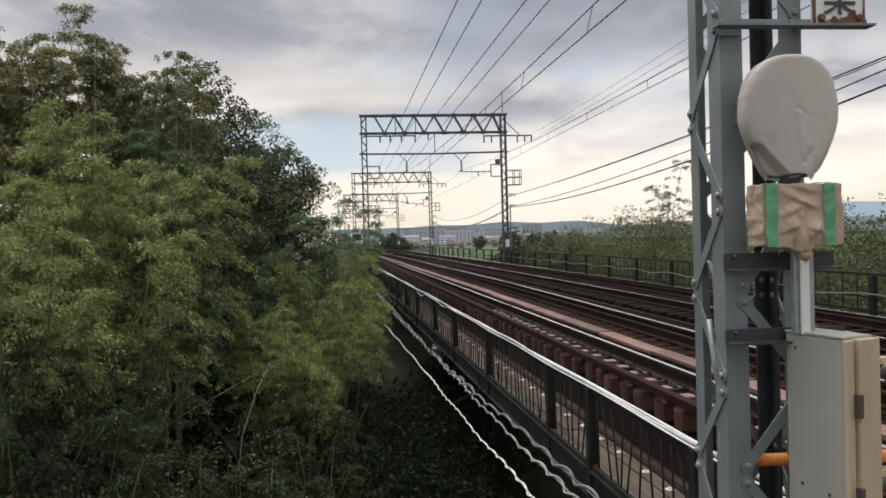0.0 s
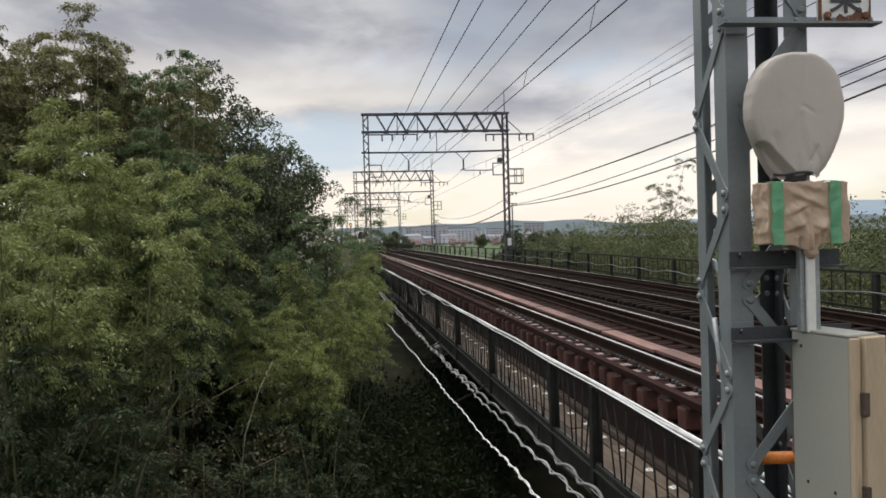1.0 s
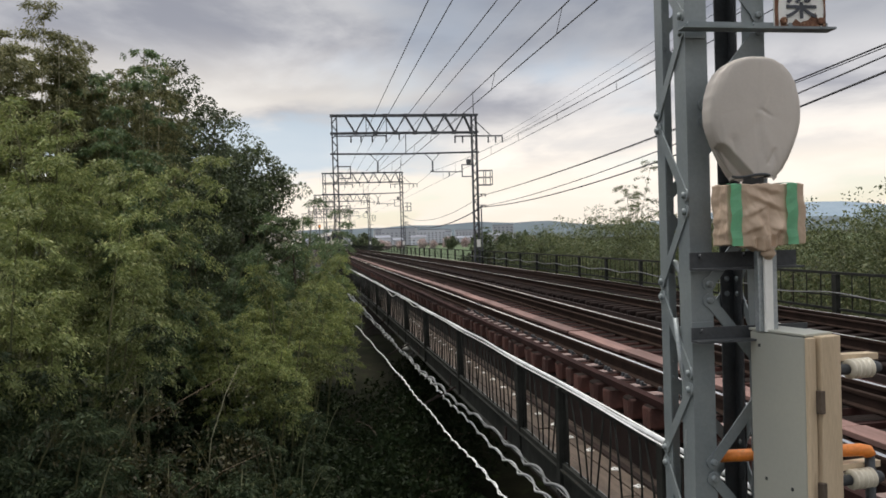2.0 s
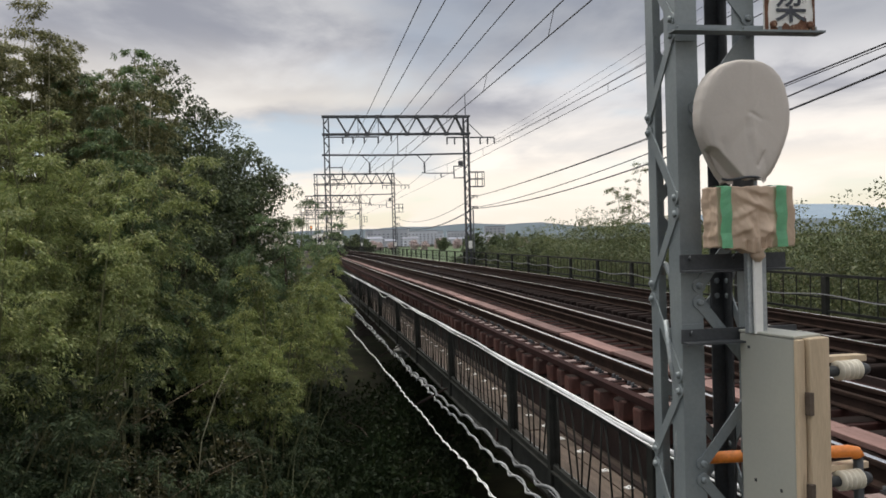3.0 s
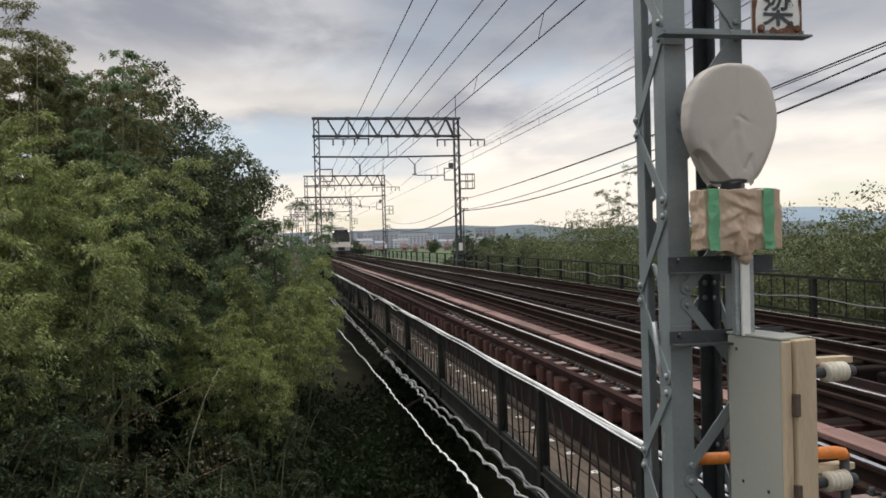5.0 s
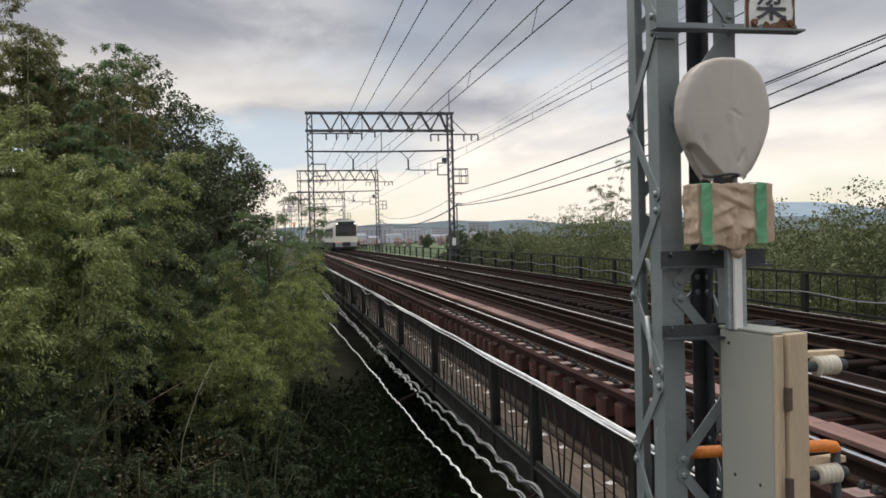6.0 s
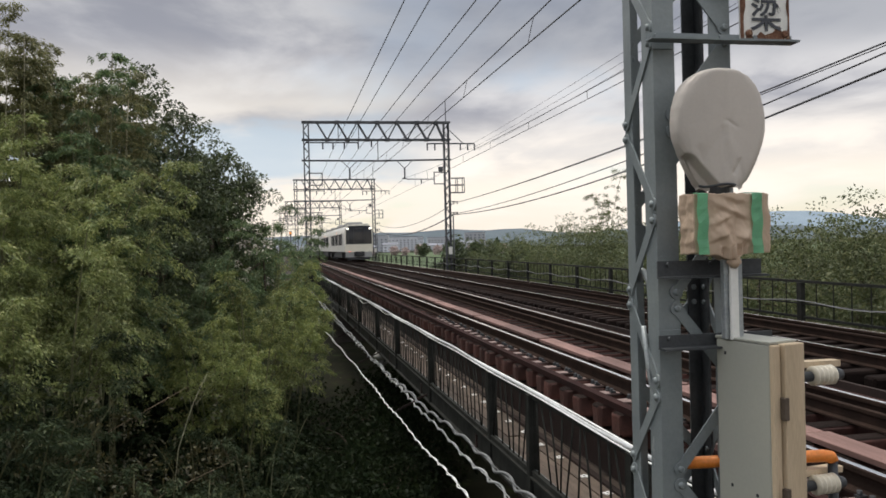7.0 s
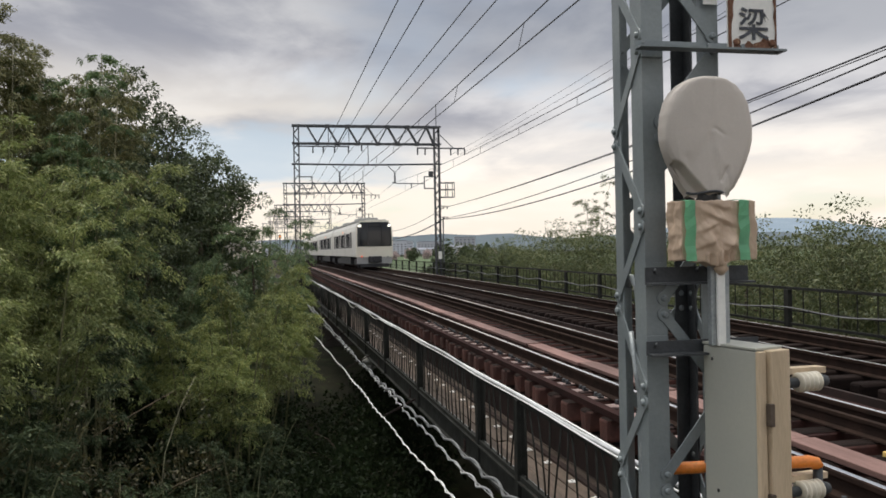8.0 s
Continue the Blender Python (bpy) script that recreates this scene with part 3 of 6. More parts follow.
def plate_mesh():
    """A tie plate with its clips and bolts."""
    bm = bmesh.new()
    box(bm, (-0.26, -0.075, -0.165), (0.19, 0.075, -0.150))
    for sx in (-1, 1):
        for sy in (-0.05, 0.05):
            tube(bm, [(sx * 0.115, sy, -0.152), (sx * 0.115, sy, -0.105)], 0.017, 6)
            box(bm, (sx * 0.105 - 0.028, sy - 0.022, -0.150), (sx * 0.105 + 0.028, sy + 0.022, -0.132))
    me = bpy.data.meshes.new("tie_plate")
    bm.to_mesh(me)
    bm.free()
    me.materials.append(M["plate"])
    me.materials.append(M["dark_steel"])
    for f in me.polygons:
        f.material_index = 1 if f.center.z > -0.149 else 0
    return me


def track(x0, shift, lift, label, y_parts, plates_to, end):
    rng = random.Random(int(x0 * 10))
    t = thing("railway_track", label, "railway track", "tracks", "structure")
    for s in (-1, 1):
        up = (lambda y: lift(y)) if s > 0 else None
        r = swept("rail", lambda y, s=s: x0 + s * GAUGE / 2 + bend(y) + shift(y), WEB, -6, 330, "rail_side", t, fz=up)
        swept("rail_head", lambda y, s=s: x0 + s * GAUGE / 2 + bend(y) + shift(y), HEAD, -6, 330, "rail_top", r, "polished bright running surface", fz=up)
        if s > 0:
            swept("guard_rail", lambda y, s=s: x0 + s * (GAUGE / 2 - 0.25) + bend(y) + shift(y), [(px * 0.8, pz * 0.9 - 0.016) for px, pz in WEB], -6, 120, "rail_side", t, fz=lambda y: lift(y) * (0.5 + s * 0.33))
    kinds, plate = [sleeper_mesh(rng, end) for _ in range(4)], plate_mesh()
    y, rest, faces = -3.0, [], []
    while y < 260:
        x, tilt, h = x0 + bend(y) + shift(y), math.degrees(math.atan(lift(y) / GAUGE)), lift(y) / 2
        if y < y_parts:
            ob = new("sleeper", kinds[rng.randrange(4)])
            ob.parent = t
            ob.matrix_basis = pose(x + rng.uniform(-0.035, 0.035), y, h, 0, -tilt, heading(y) + rng.uniform(-0.6, 0.6))
            if y < plates_to:
                for s in (-1, 1):
                    pl = new("tie_plate", plate)
                    pl.parent = ob
                    pl.matrix_basis = pose(s * GAUGE / 2, 0, 0)
        else:
            b = len(rest)
            for dz in (-0.37, -0.165):
                rest += [(x + sx * 1.2, y + sy * 0.1, h + dz) for sx, sy in ((-1, -1), (1, -1), (1, 1), (-1, 1))]
            faces += [tuple(b + k for k in q) for q in ((4, 5, 6, 7), (0, 1, 5, 4), (1, 2, 6, 5), (2, 3, 7, 6), (3, 0, 4, 7))]
        y += 0.43
    mesh_object("far_sleepers", rest, faces, ["sleeper"], t, kind="stuff")
    return t


def edge_timbers():
    """A dark timber bolted along the sleeper ends outside each rail of the near track."""
    for s in (-1, 1):
        swept("edge_timber", lambda y, s=s: NEAR + s * 1.09 + bend(y) + near_shift(y), rect(0.09, -0.163, -0.10), -6, 120, "timber", near_track, fz=lambda y, s=s: cant(y) * (0.5 + s * 0.6))
        swept("side_board", lambda y, s=s: FAR + s * 1.235 + bend(y), rect(0.05, -0.42, -0.26), -6, 120, "girder", far_track, fz=lambda y, s=s: cant(y) * (0.4 + s * 0.4))


def flat(y):
    return 0.0


near_track = track(NEAR, near_shift, cant, "running line with bright rails on red-brown bridge sleepers", 70, 16, "sleeper_end")
far_track = track(FAR, flat, lambda y: cant(y) * 0.8, "second running line with bright rails on dark bridge sleepers", 60, 0, "sleeper")


edge_timbers()


def walk_boards():
    """Reddish boards laid end to end between the rails of the near track."""
    rng = random.Random(4)
    kinds = []
    for i in range(4):
        bm = bmesh.new()
        box(bm, (-0.115, -1.02, -0.02), (0.115, 1.02, 0.025), bevel=0.006)
        me = bpy.data.meshes.new("board")
        bm.to_mesh(me)
        bm.free()
        me.materials.append(M["plank"])
        kinds.append(me)
    for k in range(38):
        y = -2 + k * 2.06
        ob = new("board", kinds[k % 4])
        ob.parent = near_track
        ob.matrix_basis = pose(NEAR - 0.13 + bend(y) + near_shift(y) + rng.uniform(-0.02, 0.02), y, -0.14 + cant(y) / 2 + rng.uniform(-0.004, 0.006), 0, 0, heading(y) + rng.uniform(-0.4, 0.4))

    bm = bmesh.new()
    box(bm, (-0.14, -0.3, -0.02), (0.14, 0.3, 0.02), bevel=0.006)
    ob = part("painted_board", bm, "yellow", near_track, "short board with worn yellow paint")
    ob.matrix_basis = pose(NEAR + 0.32, 4.45, -0.14, 0, 0, 2)


walk_boards()


def girders():
    t = thing("bridge_girder", "dark brown plate girders carrying the two tracks", "bridge", kind="structure")
    for x, sh in ((NEAR - 0.95, near_shift), (NEAR + 0.95, near_shift), (FAR - 0.95, flat), (FAR + 0.95, flat)):
        swept("web", lambda y, x=x, sh=sh: x + bend(y) + sh(y), [(-0.15, -0.40), (-0.15, -0.44), (-0.01, -0.45), (-0.01, -1.9), (-0.15, -1.91), (-0.15, -1.95), (0.15, -1.95), (0.15, -1.91), (0.01, -1.9), (0.01, -0.45), (0.15, -0.44), (0.15, -0.40)][::-1], -6, 330, "girder", t)
    for k in range(24):
        y = -2 + k * 2.9
        bm = bmesh.new()
        bar(bm, (NEAR - 0.95 + bend(y) + near_shift(y), y, -0.85), (NEAR + 0.95 + bend(y) + near_shift(y), y, -0.85), 0.1, 0.5)
        bar(bm, (FAR - 0.95 + bend(y), y, -0.85), (FAR + 0.95 + bend(y), y, -0.85), 0.1, 0.5)
        bar(bm, (NEAR + 0.95 + bend(y) + near_shift(y), y, -1.2), (FAR - 0.95 + bend(y), y, -1.2), 0.08, 0.2)
        part("cross_beam", bm, "girder", t)
    for y in (-5, 48, 85, 106):
        bm = bmesh.new()
        x = bend(y)
        box(bm, (NEAR - 1.1 + x + near_shift(y), y - 0.8, -5), (FAR + 1.5 + x, y + 0.8, -1.96), bevel=0.06)
        part("pier", bm, "pier", None, "dark mottled concrete bridge pier standing in the scrub", category="pier", group="bridge piers", kind="structure")
    # solid floor between and beside the far rails
    swept("middle_floor", lambda y: (NEAR + FAR) / 2 + bend(y) + near_shift(y) / 2, rect(0.9, -0.55, -0.50), -6, 330, "girder", t)
    swept("side_floor", lambda y: (FAR + 1.25 + bend(y) + far_fence_x(y)) / 2, rect(1.5, -0.42, -0.36), -6, 330, "deck", t)
    swept("cable_trough", lambda y: FAR + 1.62 + bend(y), rect(0.3, -0.36, -0.22), -6, 200, "concrete", t)
    # beyond the spans the line runs on ballast
    swept("ballast", lambda y: 5.5 + bend(y), [(-4.4, -4.6), (4.6, -4.6), (3.9, -0.38), (-3.4, -0.38)], 108, 330, "gravel", t)


girders()


def walkway():
    """Long boards beside the near track, a metre under the rails, on an edge beam with outriggers."""
    rng = random.Random(12)
    t = thing("walkway", "narrow worn board walkway along the bridge side", "walkway", kind="structure")
    bm = bmesh.new()
    box(bm, (-0.078, -1.22, -0.045), (0.078, 1.22, 0.0), bevel=0.004)
    me = bpy.data.meshes.new("plank")
    bm.to_mesh(me)
    bm.free()
    me.materials.append(M["deck"])
    bm = bmesh.new()
    box(bm, (-0.035, -0.035, -0.004), (0.035, 0.035, 0.008))
    tube(bm, [(0, 0, 0.008), (0, 0, 0.022)], 0.014, 6)
    bolt = bpy.data.meshes.new("bolt")
    bm.to_mesh(bolt)
    bm.free()
    bolt.materials.append(M["cable"])
    for k in range(26):
        y = -3 + k * 2.46
        for c in range(5):
            ob = new("plank", me)
            ob.parent = t
            yy = y + (0.8 if c % 2 else 0)
            ob.matrix_basis = pose(fence_x(yy) + 0.12 + c * 0.165 + near_shift(yy) * -0.2, yy, -0.93 + rng.uniform(-0.006, 0.006), 0, 0, heading(yy) + 1.1 + rng.uniform(-0.15, 0.15))
            if k < 11 and c == 2:
                for d in (-0.95, -0.3, 0.35, 0.95):
                    b = new("bolt", bolt)
                    b.parent = ob
                    b.matrix_basis = pose(rng.uniform(-0.015, 0.015), d + rng.uniform(-0.06, 0.06), 0, 0, 0, rng.uniform(-20, 20))
    swept("edge_beam", fence_x, [(-0.05, -1.22), (0.04, -1.22), (0.04, -1.20), (0.0, -1.19), (0.0, -0.96), (0.04, -0.95), (0.04, -0.93), (-0.05, -0.93), (-0.05, -0.95), (-0.012, -0.96), (-0.012, -1.19), (-0.05, -1.20)], -6, 110, "fence", t)
    swept("inner_beam", lambda y: NEAR - 1.12 + bend(y) + near_shift(y), rect(0.06, -1.15, -0.9), -6, 110, "girder", t)
    for k in range(30):
        y = -2 + k * 1.88 * 2 + 0.2
        if y > 100:
            break
        bm = bmesh.new()
        xa, xb = fence_x(y) - 0.03, NEAR - 0.97 + bend(y) + near_shift(y)
        bar(bm, (xa, y, -1.1), (xb, y, -1.1), 0.07, 0.14)
        bar(bm, (xa, y, -1.17), (xb, y, -1.75), 0.06, 0.06)
        part("outrigger", bm, "girder", t)


walkway()


def fences():
    """The near parapet, with a bright pipe on top, and the dark parapet past the far track."""
    rng = random.Random(3)
    t = thing("bridge_railing", "dark steel railing with a bright galvanised top pipe along the walkway", "railing", kind="structure")

    def pipe(fx, z, r, y0, y1):
        return [(fx(y), y, z + 0.012 * math.sin(y * 1.9) + 0.008 * math.sin(y * 0.7)) for y in np.arange(y0, y1, 0.6)], r

    bm = bmesh.new()
    tube(bm, *pipe(fence_x, -0.10, 0.017, -5, 110), 8)
    part("top_pipe", bm, "pipe", t, "bright weathered galvanised pipe")
    bm = bmesh.new()
    tube(bm, [(fence_x(y) + 0.020 + 0.010 * math.sin(y * 0.8), y, -0.088 - 0.02 * math.sin(y * 0.47) ** 2) for y in np.arange(-2, 60, 0.35)], 0.009, 6)
    part("cable", bm, "cable", t, "pale cable tied along the pipe")
    bm = bmesh.new()
    tube(bm, [(fence_x(y) - 0.022, y, -0.112 - 0.10 * ease(1.3, 0.2, abs(y - 22.0)) - 0.05 * ease(1.0, 0.1, abs(y - 17.6)) - 0.015 * math.sin(y * 0.9) ** 2) for y in np.arange(4, 60, 0.2)], 0.007, 6)
    part("cable", bm, "cable", t, "pale cable sagging under the pipe")
    swept("top_angle", lambda y: fence_x(y) + 0.012, rect(0.055, -0.165, -0.128), -5, 110, "fence", t)
    swept("bottom_angle", fence_x, rect(0.05, -0.92, -0.875), -5, 110, "fence", t)
    swept("toe_flange", lambda y: fence_x(y) + 0.035, rect(0.012, -0.93, -0.885), -5, 110, "galv", t, "pale worn kick edge")
    post = bmesh.new()
    box(post, (-0.045, -0.05, -1.2), (0.0, 0.05, -0.13), bevel=0.006)
    box(post, (-0.005, -0.008, -1.0), (0.07, 0.008, -0.13))
    pm = bpy.data.meshes.new("post")
    post.to_mesh(pm)
    post.free()
    pm.materials.append(M["fence"])
    rods = []
    for k in range(5):
        b = bmesh.new()
        lean = (-0.10, 0.08, -0.05, 0.12, 0.02)[k]
        tube(b, [(0, -lean, -0.89), (0.004, 0, -0.5), (0, lean, -0.15)], 0.0085, 6)
        m = bpy.data.meshes.new("rod")
        b.to_mesh(m)
        b.free()
        m.materials.append(M["fence"])
        rods.append(m)
    rest = bmesh.new()
    bays = [-2.1, 0.3, 2.7, 5.1, 7.34, 8.83, 12.44, 15.98, 19.16, 23.16, 26.7]
    while bays[-1] < 104:
        bays.append(bays[-1] + 3.45)
    for y, y2 in zip(bays, bays[1:]):
        if y < 62:
            ob = new("post", pm)
            ob.parent = t
            ob.matrix_basis = pose(fence_x(y), y, 0, 0, rng.uniform(-0.5, 0.5), heading(y) + 1)
        else:
            bar(rest, (fence_x(y), y, -1.2), (fence_x(y), y, -0.13), 0.06, 0.1)
        gaps = max(4, round((y2 - y) / 0.2))
        for j in range(1, gaps):
            yy = y + j * (y2 - y) / gaps + rng.uniform(-0.02, 0.02)
            if y < 58:
                ob = new("rod", rods[rng.randrange(5)])
                ob.parent = t
                ob.matrix_basis = pose(fence_x(yy), yy, 0, rng.uniform(-1.5, 1.5), 0, heading(yy) + 1)
            else:
                bar(rest, (fence_x(yy), yy, -0.9), (fence_x(yy), yy, -0.14), 0.016)
    part("far_rods", rest, "fence", t, kind="stuff")

    t = thing("far_railing", "dark steel parapet railing past the far track", "railing", kind="structure")
    for z0, z1, w in ((0.40, 0.455, 0.06), (-0.05, -0.02, 0.03), (-0.34, -0.29, 0.05)):
        swept("long_rail", far_fence_x, rect(w, z0, z1), -5, 320, "fence", t)
    b = bmesh.new()
    box(b, (-0.05, -0.075, -0.6), (0.05, 0.075, 0.40), bevel=0.008)
    pm = bpy.data.meshes.new("post")
    b.to_mesh(pm)
    b.free()
    pm.materials.append(M["fence"])
    b = bmesh.new()
    bar(b, (0, 0, -0.3), (0, 0, 0.41), 0.018)
    rm = bpy.data.meshes.new("rod")
    b.to_mesh(rm)
    b.free()
    rm.materials.append(M["fence"])
    rest = bmesh.new()
    for k in range(-2, 72):
        y = 3.75 + k * 3.55
        if y < 110:
            ob = new("post", pm)
            ob.parent = t
            ob.matrix_basis = pose(far_fence_x(y), y, 0, 0, 0, heading(y))
        else:
            bar(rest, (far_fence_x(y), y, -0.6), (far_fence_x(y), y, 0.4), 0.12)
        for j in range(1, 7):
            yy = y + j * 3.55 / 7
            if y < 48:
                ob = new("rod", rm)
                ob.parent = t
                ob.matrix_basis = pose(far_fence_x(yy), yy, 0)
            else:
                bar(rest, (far_fence_x(yy), yy, -0.3), (far_fence_x(yy), yy, 0.4), 0.02)
    part("far_rods", rest, "fence", t, kind="stuff")
    # a thin cable slung along the far parapet
    bm = bmesh.new()
    tube(bm, [(far_fence_x(y) - 0.09, y, 0.0 + 0.04 * math.cos((y - 14.4) * math.pi * 2 / 3.55)) for y in np.arange(0, 60, 0.25)], 0.013, 5)
    part("slung_cable", bm, "dark_cable", None, "thin grey cable slung along the parapet", category="cable")


fences()


def side_cables():
    """Twisted pale cables slung outside the bridge, and one more behind them."""
    runs = (((1.70, 8.3), (1.49, 11.5), (1.16, 17.8), (0.62, 27), (0.127, 52), (-1.2, 80)), -1.36, 0.017, 0), \
           (((2.05, 7.94), (1.89, 10.8), (1.62, 17.1), (0.98, 32), (0.48, 50), (-0.8, 80)), -1.28, 0.027, 1), \
           (((2.2, 7.2), (1.92, 10.1), (1.66, 13.4), (1.45, 17.5), (0.95, 32), (-0.7, 80)), -1.09, 0.032, 2)
    for pts, z, amp, i in runs:
        (xa, ya), (xb, yb) = pts[0], pts[1]
        pts = ((xa + (xa - xb) / (yb - ya) * (ya + 4) * 0.8, -4.0), *pts)
        ys = np.arange(-4, 80, 0.05)
        xs = np.interp(ys, [p[1] for p in pts], [p[0] for p in pts])
        xs = np.minimum(xs, [fence_x(y) - 0.11 for y in ys])
        t = thing("messenger_cable", "pale twisted cable hung along the outside of the bridge", "cable", "bridge cables")
        lay = (0.46, 0.62, 0.78)[i]
        bm = bmesh.new()
        tube(bm, [(x + amp * (0.75 + 0.35 * math.sin(y * 0.9 + i)) * math.cos(2 * math.pi * y / lay), y, z + amp * math.sin(2 * math.pi * y / lay + 0.4 * math.sin(y)) - 0.04 * math.sin(y * 1.05 + i) ** 2)
                  for x, y in zip(xs, ys)], (0.009, 0.013, 0.017)[i], 6)
        part("strand", bm, ("cable", "pipe", "dark_cable")[i], t)
        bm = bmesh.new()
        tube(bm, [(x, y, z + 0.006 - 0.04 * math.sin(y * 1.05 + i) ** 2) for x, y in zip(xs[::8], ys[::8])], 0.006, 5)
        part("messenger", bm, ("cable", "pipe", "dark_cable")[i], t)
    for y in np.arange(1.5, 70, 5.64):
        bm = bmesh.new()
        x = fence_x(y)
        bar(bm, (x, y, -1.13), (float(np.interp(y, (8, 50), (1.62, 0.1))), y, -1.40), 0.014, 0.03)
        part("cable_bracket", bm, "girder", None, "small dark steel bracket holding the side cables", category="bracket", group="cable brackets")
    # a pale domed cap on the side of the walkway
    bm = bmesh.new()
    bmesh.ops.create_uvsphere(bm, u_segments=16, v_segments=8, radius=0.19, matrix=Matrix.Translation((1.86, 19.0, -1.33)) @ Matrix.Diagonal((1, 1, 0.6, 1)))
    tube(bm, [(1.86, 19.0, -1.58), (1.86, 19.0, -1.35)], 0.085, 10)
    bar(bm, (1.84, 19.0, -1.53), (2.6, 19.0, -1.40), 0.05)
    part("junction_box", bm, "concrete", None, "pale domed cap bracketed off the bridge side", category="junction box", smooth=True)


side_cables()


# ---- overhead line ----
def lattice(bm, x, y, z0, z1, w, d=None, leg=0.07, step=0.62, lace=0.035):
    """A square lattice mast of four angle legs with zigzag lacing."""
    d = d or w
    for sx in (-1, 1):
        for sy in (-1, 1):
            angle_iron(bm, (x + sx * w / 2, y + sy * d / 2, z0), (x + sx * w / 2, y + sy * d / 2, z1), leg, -sx, -sy, 0.012)
    z, s = z0, 1
    while z + step < z1:
        for sy in (-1, 1):
            bar(bm, (x - s * w / 2, y + sy * d / 2, z), (x + s * w / 2, y + sy * d / 2, z + step), lace, 0.012, up=(0, 1, 0))
            bar(bm, (x + sy * w / 2, y - s * d / 2, z), (x + sy * w / 2, y + s * d / 2, z + step), 0.012, lace, up=(0, 1, 0))
        z, s = z + step, -s


def insulator(bm, top, length, r=0.055, ribs=3, axis=(0, 0, -1)):
    a, d = Vector(top), Vector(axis)
    pts, rs = [], []
    for i in range(ribs * 4 + 1):
        pts.append(a + d * (length * i / (ribs * 4)))
        rs.append((r * 0.45, r * 0.75, r, r * 0.6)[i % 4])
    tube(bm, pts, rs, 10)


def gantry():
    """A two-track portal; its own zero is at the near mast's foot, at rail height."""
    W, H = 10.05, 10.3
    t = thing("catenary_gantry", "grey lattice steel portal carrying the overhead line over both tracks", "gantry", "overhead line portals")
    for x in (0, W):
        bm = bmesh.new()
        lattice(bm, x, 0, -4.6, H, 0.42, 0.42, 0.085, 0.55, 0.045)
        part("mast", bm, "gantry", t)
    bm = bmesh.new()
    for y in (-0.2, 0.2):
        bar(bm, (-0.3, y, H), (W + 0.3, y, H), 0.09, 0.14)
        bar(bm, (-0.3, y, H - 1.25), (W + 0.3, y, H - 1.25), 0.09, 0.12)
    part("chord", bm, "gantry", t)
    for i in range(13):
        bm = bmesh.new()
        xa, xb = 0.75 + i * 0.715, 0.75 + (i + 1) * 0.715
        za, zb = (H, H - 1.25) if i % 2 == 0 else (H - 1.25, H)
        if i == 12:
            xb = W - 0.2
        for y in (-0.2, 0.2):
            bar(bm, (xa, y, za), (xb, y, zb), 0.05, 0.085)
        bar(bm, (xb - 0.16, 0, zb), (xb + 0.16, 0, zb), 0.44, 0.2)
        part("brace", bm, "gantry", t)
    bm = bmesh.new()
    tube(bm, [(-0.35, 0, 7.60), (W / 2, 0, 7.55), (W + 0.35, 0, 7.62)], 0.065, 8)
    part("mid_beam", bm, "gantry", t)
    bm = bmesh.new()
    bar(bm, (5.05, 0, 7.6), (5.05, 0, 9.05), 0.05)
    part("hanger_rod", bm, "gantry", t)
    # feeder arm under the truss on the near side
    bm = bmesh.new()
    bar(bm, (0, 0, 8.86), (3.7, 0, 8.86), 0.08)
    for x in (2.25, 3.7):
        bar(bm, (x, 0, 8.86), (x, 0, 10.2), 0.05)
    part("feeder_arm", bm, "gantry", t)
    bm = bmesh.new()
    bar(bm, (W - 1.45, 0, 8.78), (W + 2.1, 0, 8.78), 0.09)
    bar(bm, (W, 0, 10.0), (W + 1.25, 0, 8.8), 0.05)
    part("cross_arm", bm, "gantry", t)
    for x, z in ((1.15, 8.84), (1.87, 8.84), (2.67, 8.84), (3.66, 8.84), (4.6, 8.99), (W - 1.4, 8.74), (W - 0.85, 8.74), (W + 1.05, 8.74), (W + 1.6, 8.74), (W + 2.1, 8.74)):
        bm = bmesh.new()
        insulator(bm, (x, 0, z), 0.45, 0.075)
        part("insulator", bm, "gantry", t)
    # two Y hangers with their registration arms
    for x in (3.0, 6.95):
        bm = bmesh.new()
        for s in (-1, 1):
            bar(bm, (x + s * 0.55, 0, 7.55), (x, 0, 7.0), 0.045)
        insulator(bm, (x, 0, 7.0), 0.75, 0.085, 4)
        part("y_hanger", bm, "gantry", t)
    for s, xm in ((1, 0.0), (-1, W)):
        x0, x1 = xm + s * 0.1, xm + s * (1.05 if s > 0 else 0.95)
        bm = bmesh.new()
        for z in (5.85, 6.7):
            bar(bm, (x0, 0, z), (x1, 0, z), 0.07)
        bar(bm, (x1, 0, 5.82), (x1, 0, 6.73), 0.07)
        part("bracket_frame", bm, "gantry", t)
    bm = bmesh.new()
    tube(bm, [(W - 0.95, 0, 6.2), (W - 2.9, 0, 6.22), (W - 3.3, 0, 6.28)], 0.035, 6)
    insulator(bm, (W - 1.9, 0, 6.2), 0.3, 0.06)
    part("steady_arm", bm, "gantry", t)
    # an open cage platform and small arms on the far mast
    for z in (5.2, 5.75, 6.25):
        for a, b in (((0.2, -0.35), (1.2, -0.35)), ((1.2, -0.35), (1.2, 0.35)), ((1.2, 0.35), (0.2, 0.35))):
            bm = bmesh.new()
            bar(bm, (W + a[0], a[1], z), (W + b[0], b[1], z), 0.045)
            part("cage_rail", bm, "gantry", t)
    for x in (0.7, 1.2):
        for y in (-0.35, 0.35):
            bm = bmesh.new()
            bar(bm, (W + x, y, 5.2), (W + x, y, 6.28), 0.045)
            part("cage_post", bm, "gantry", t)
    bm = bmesh.new()
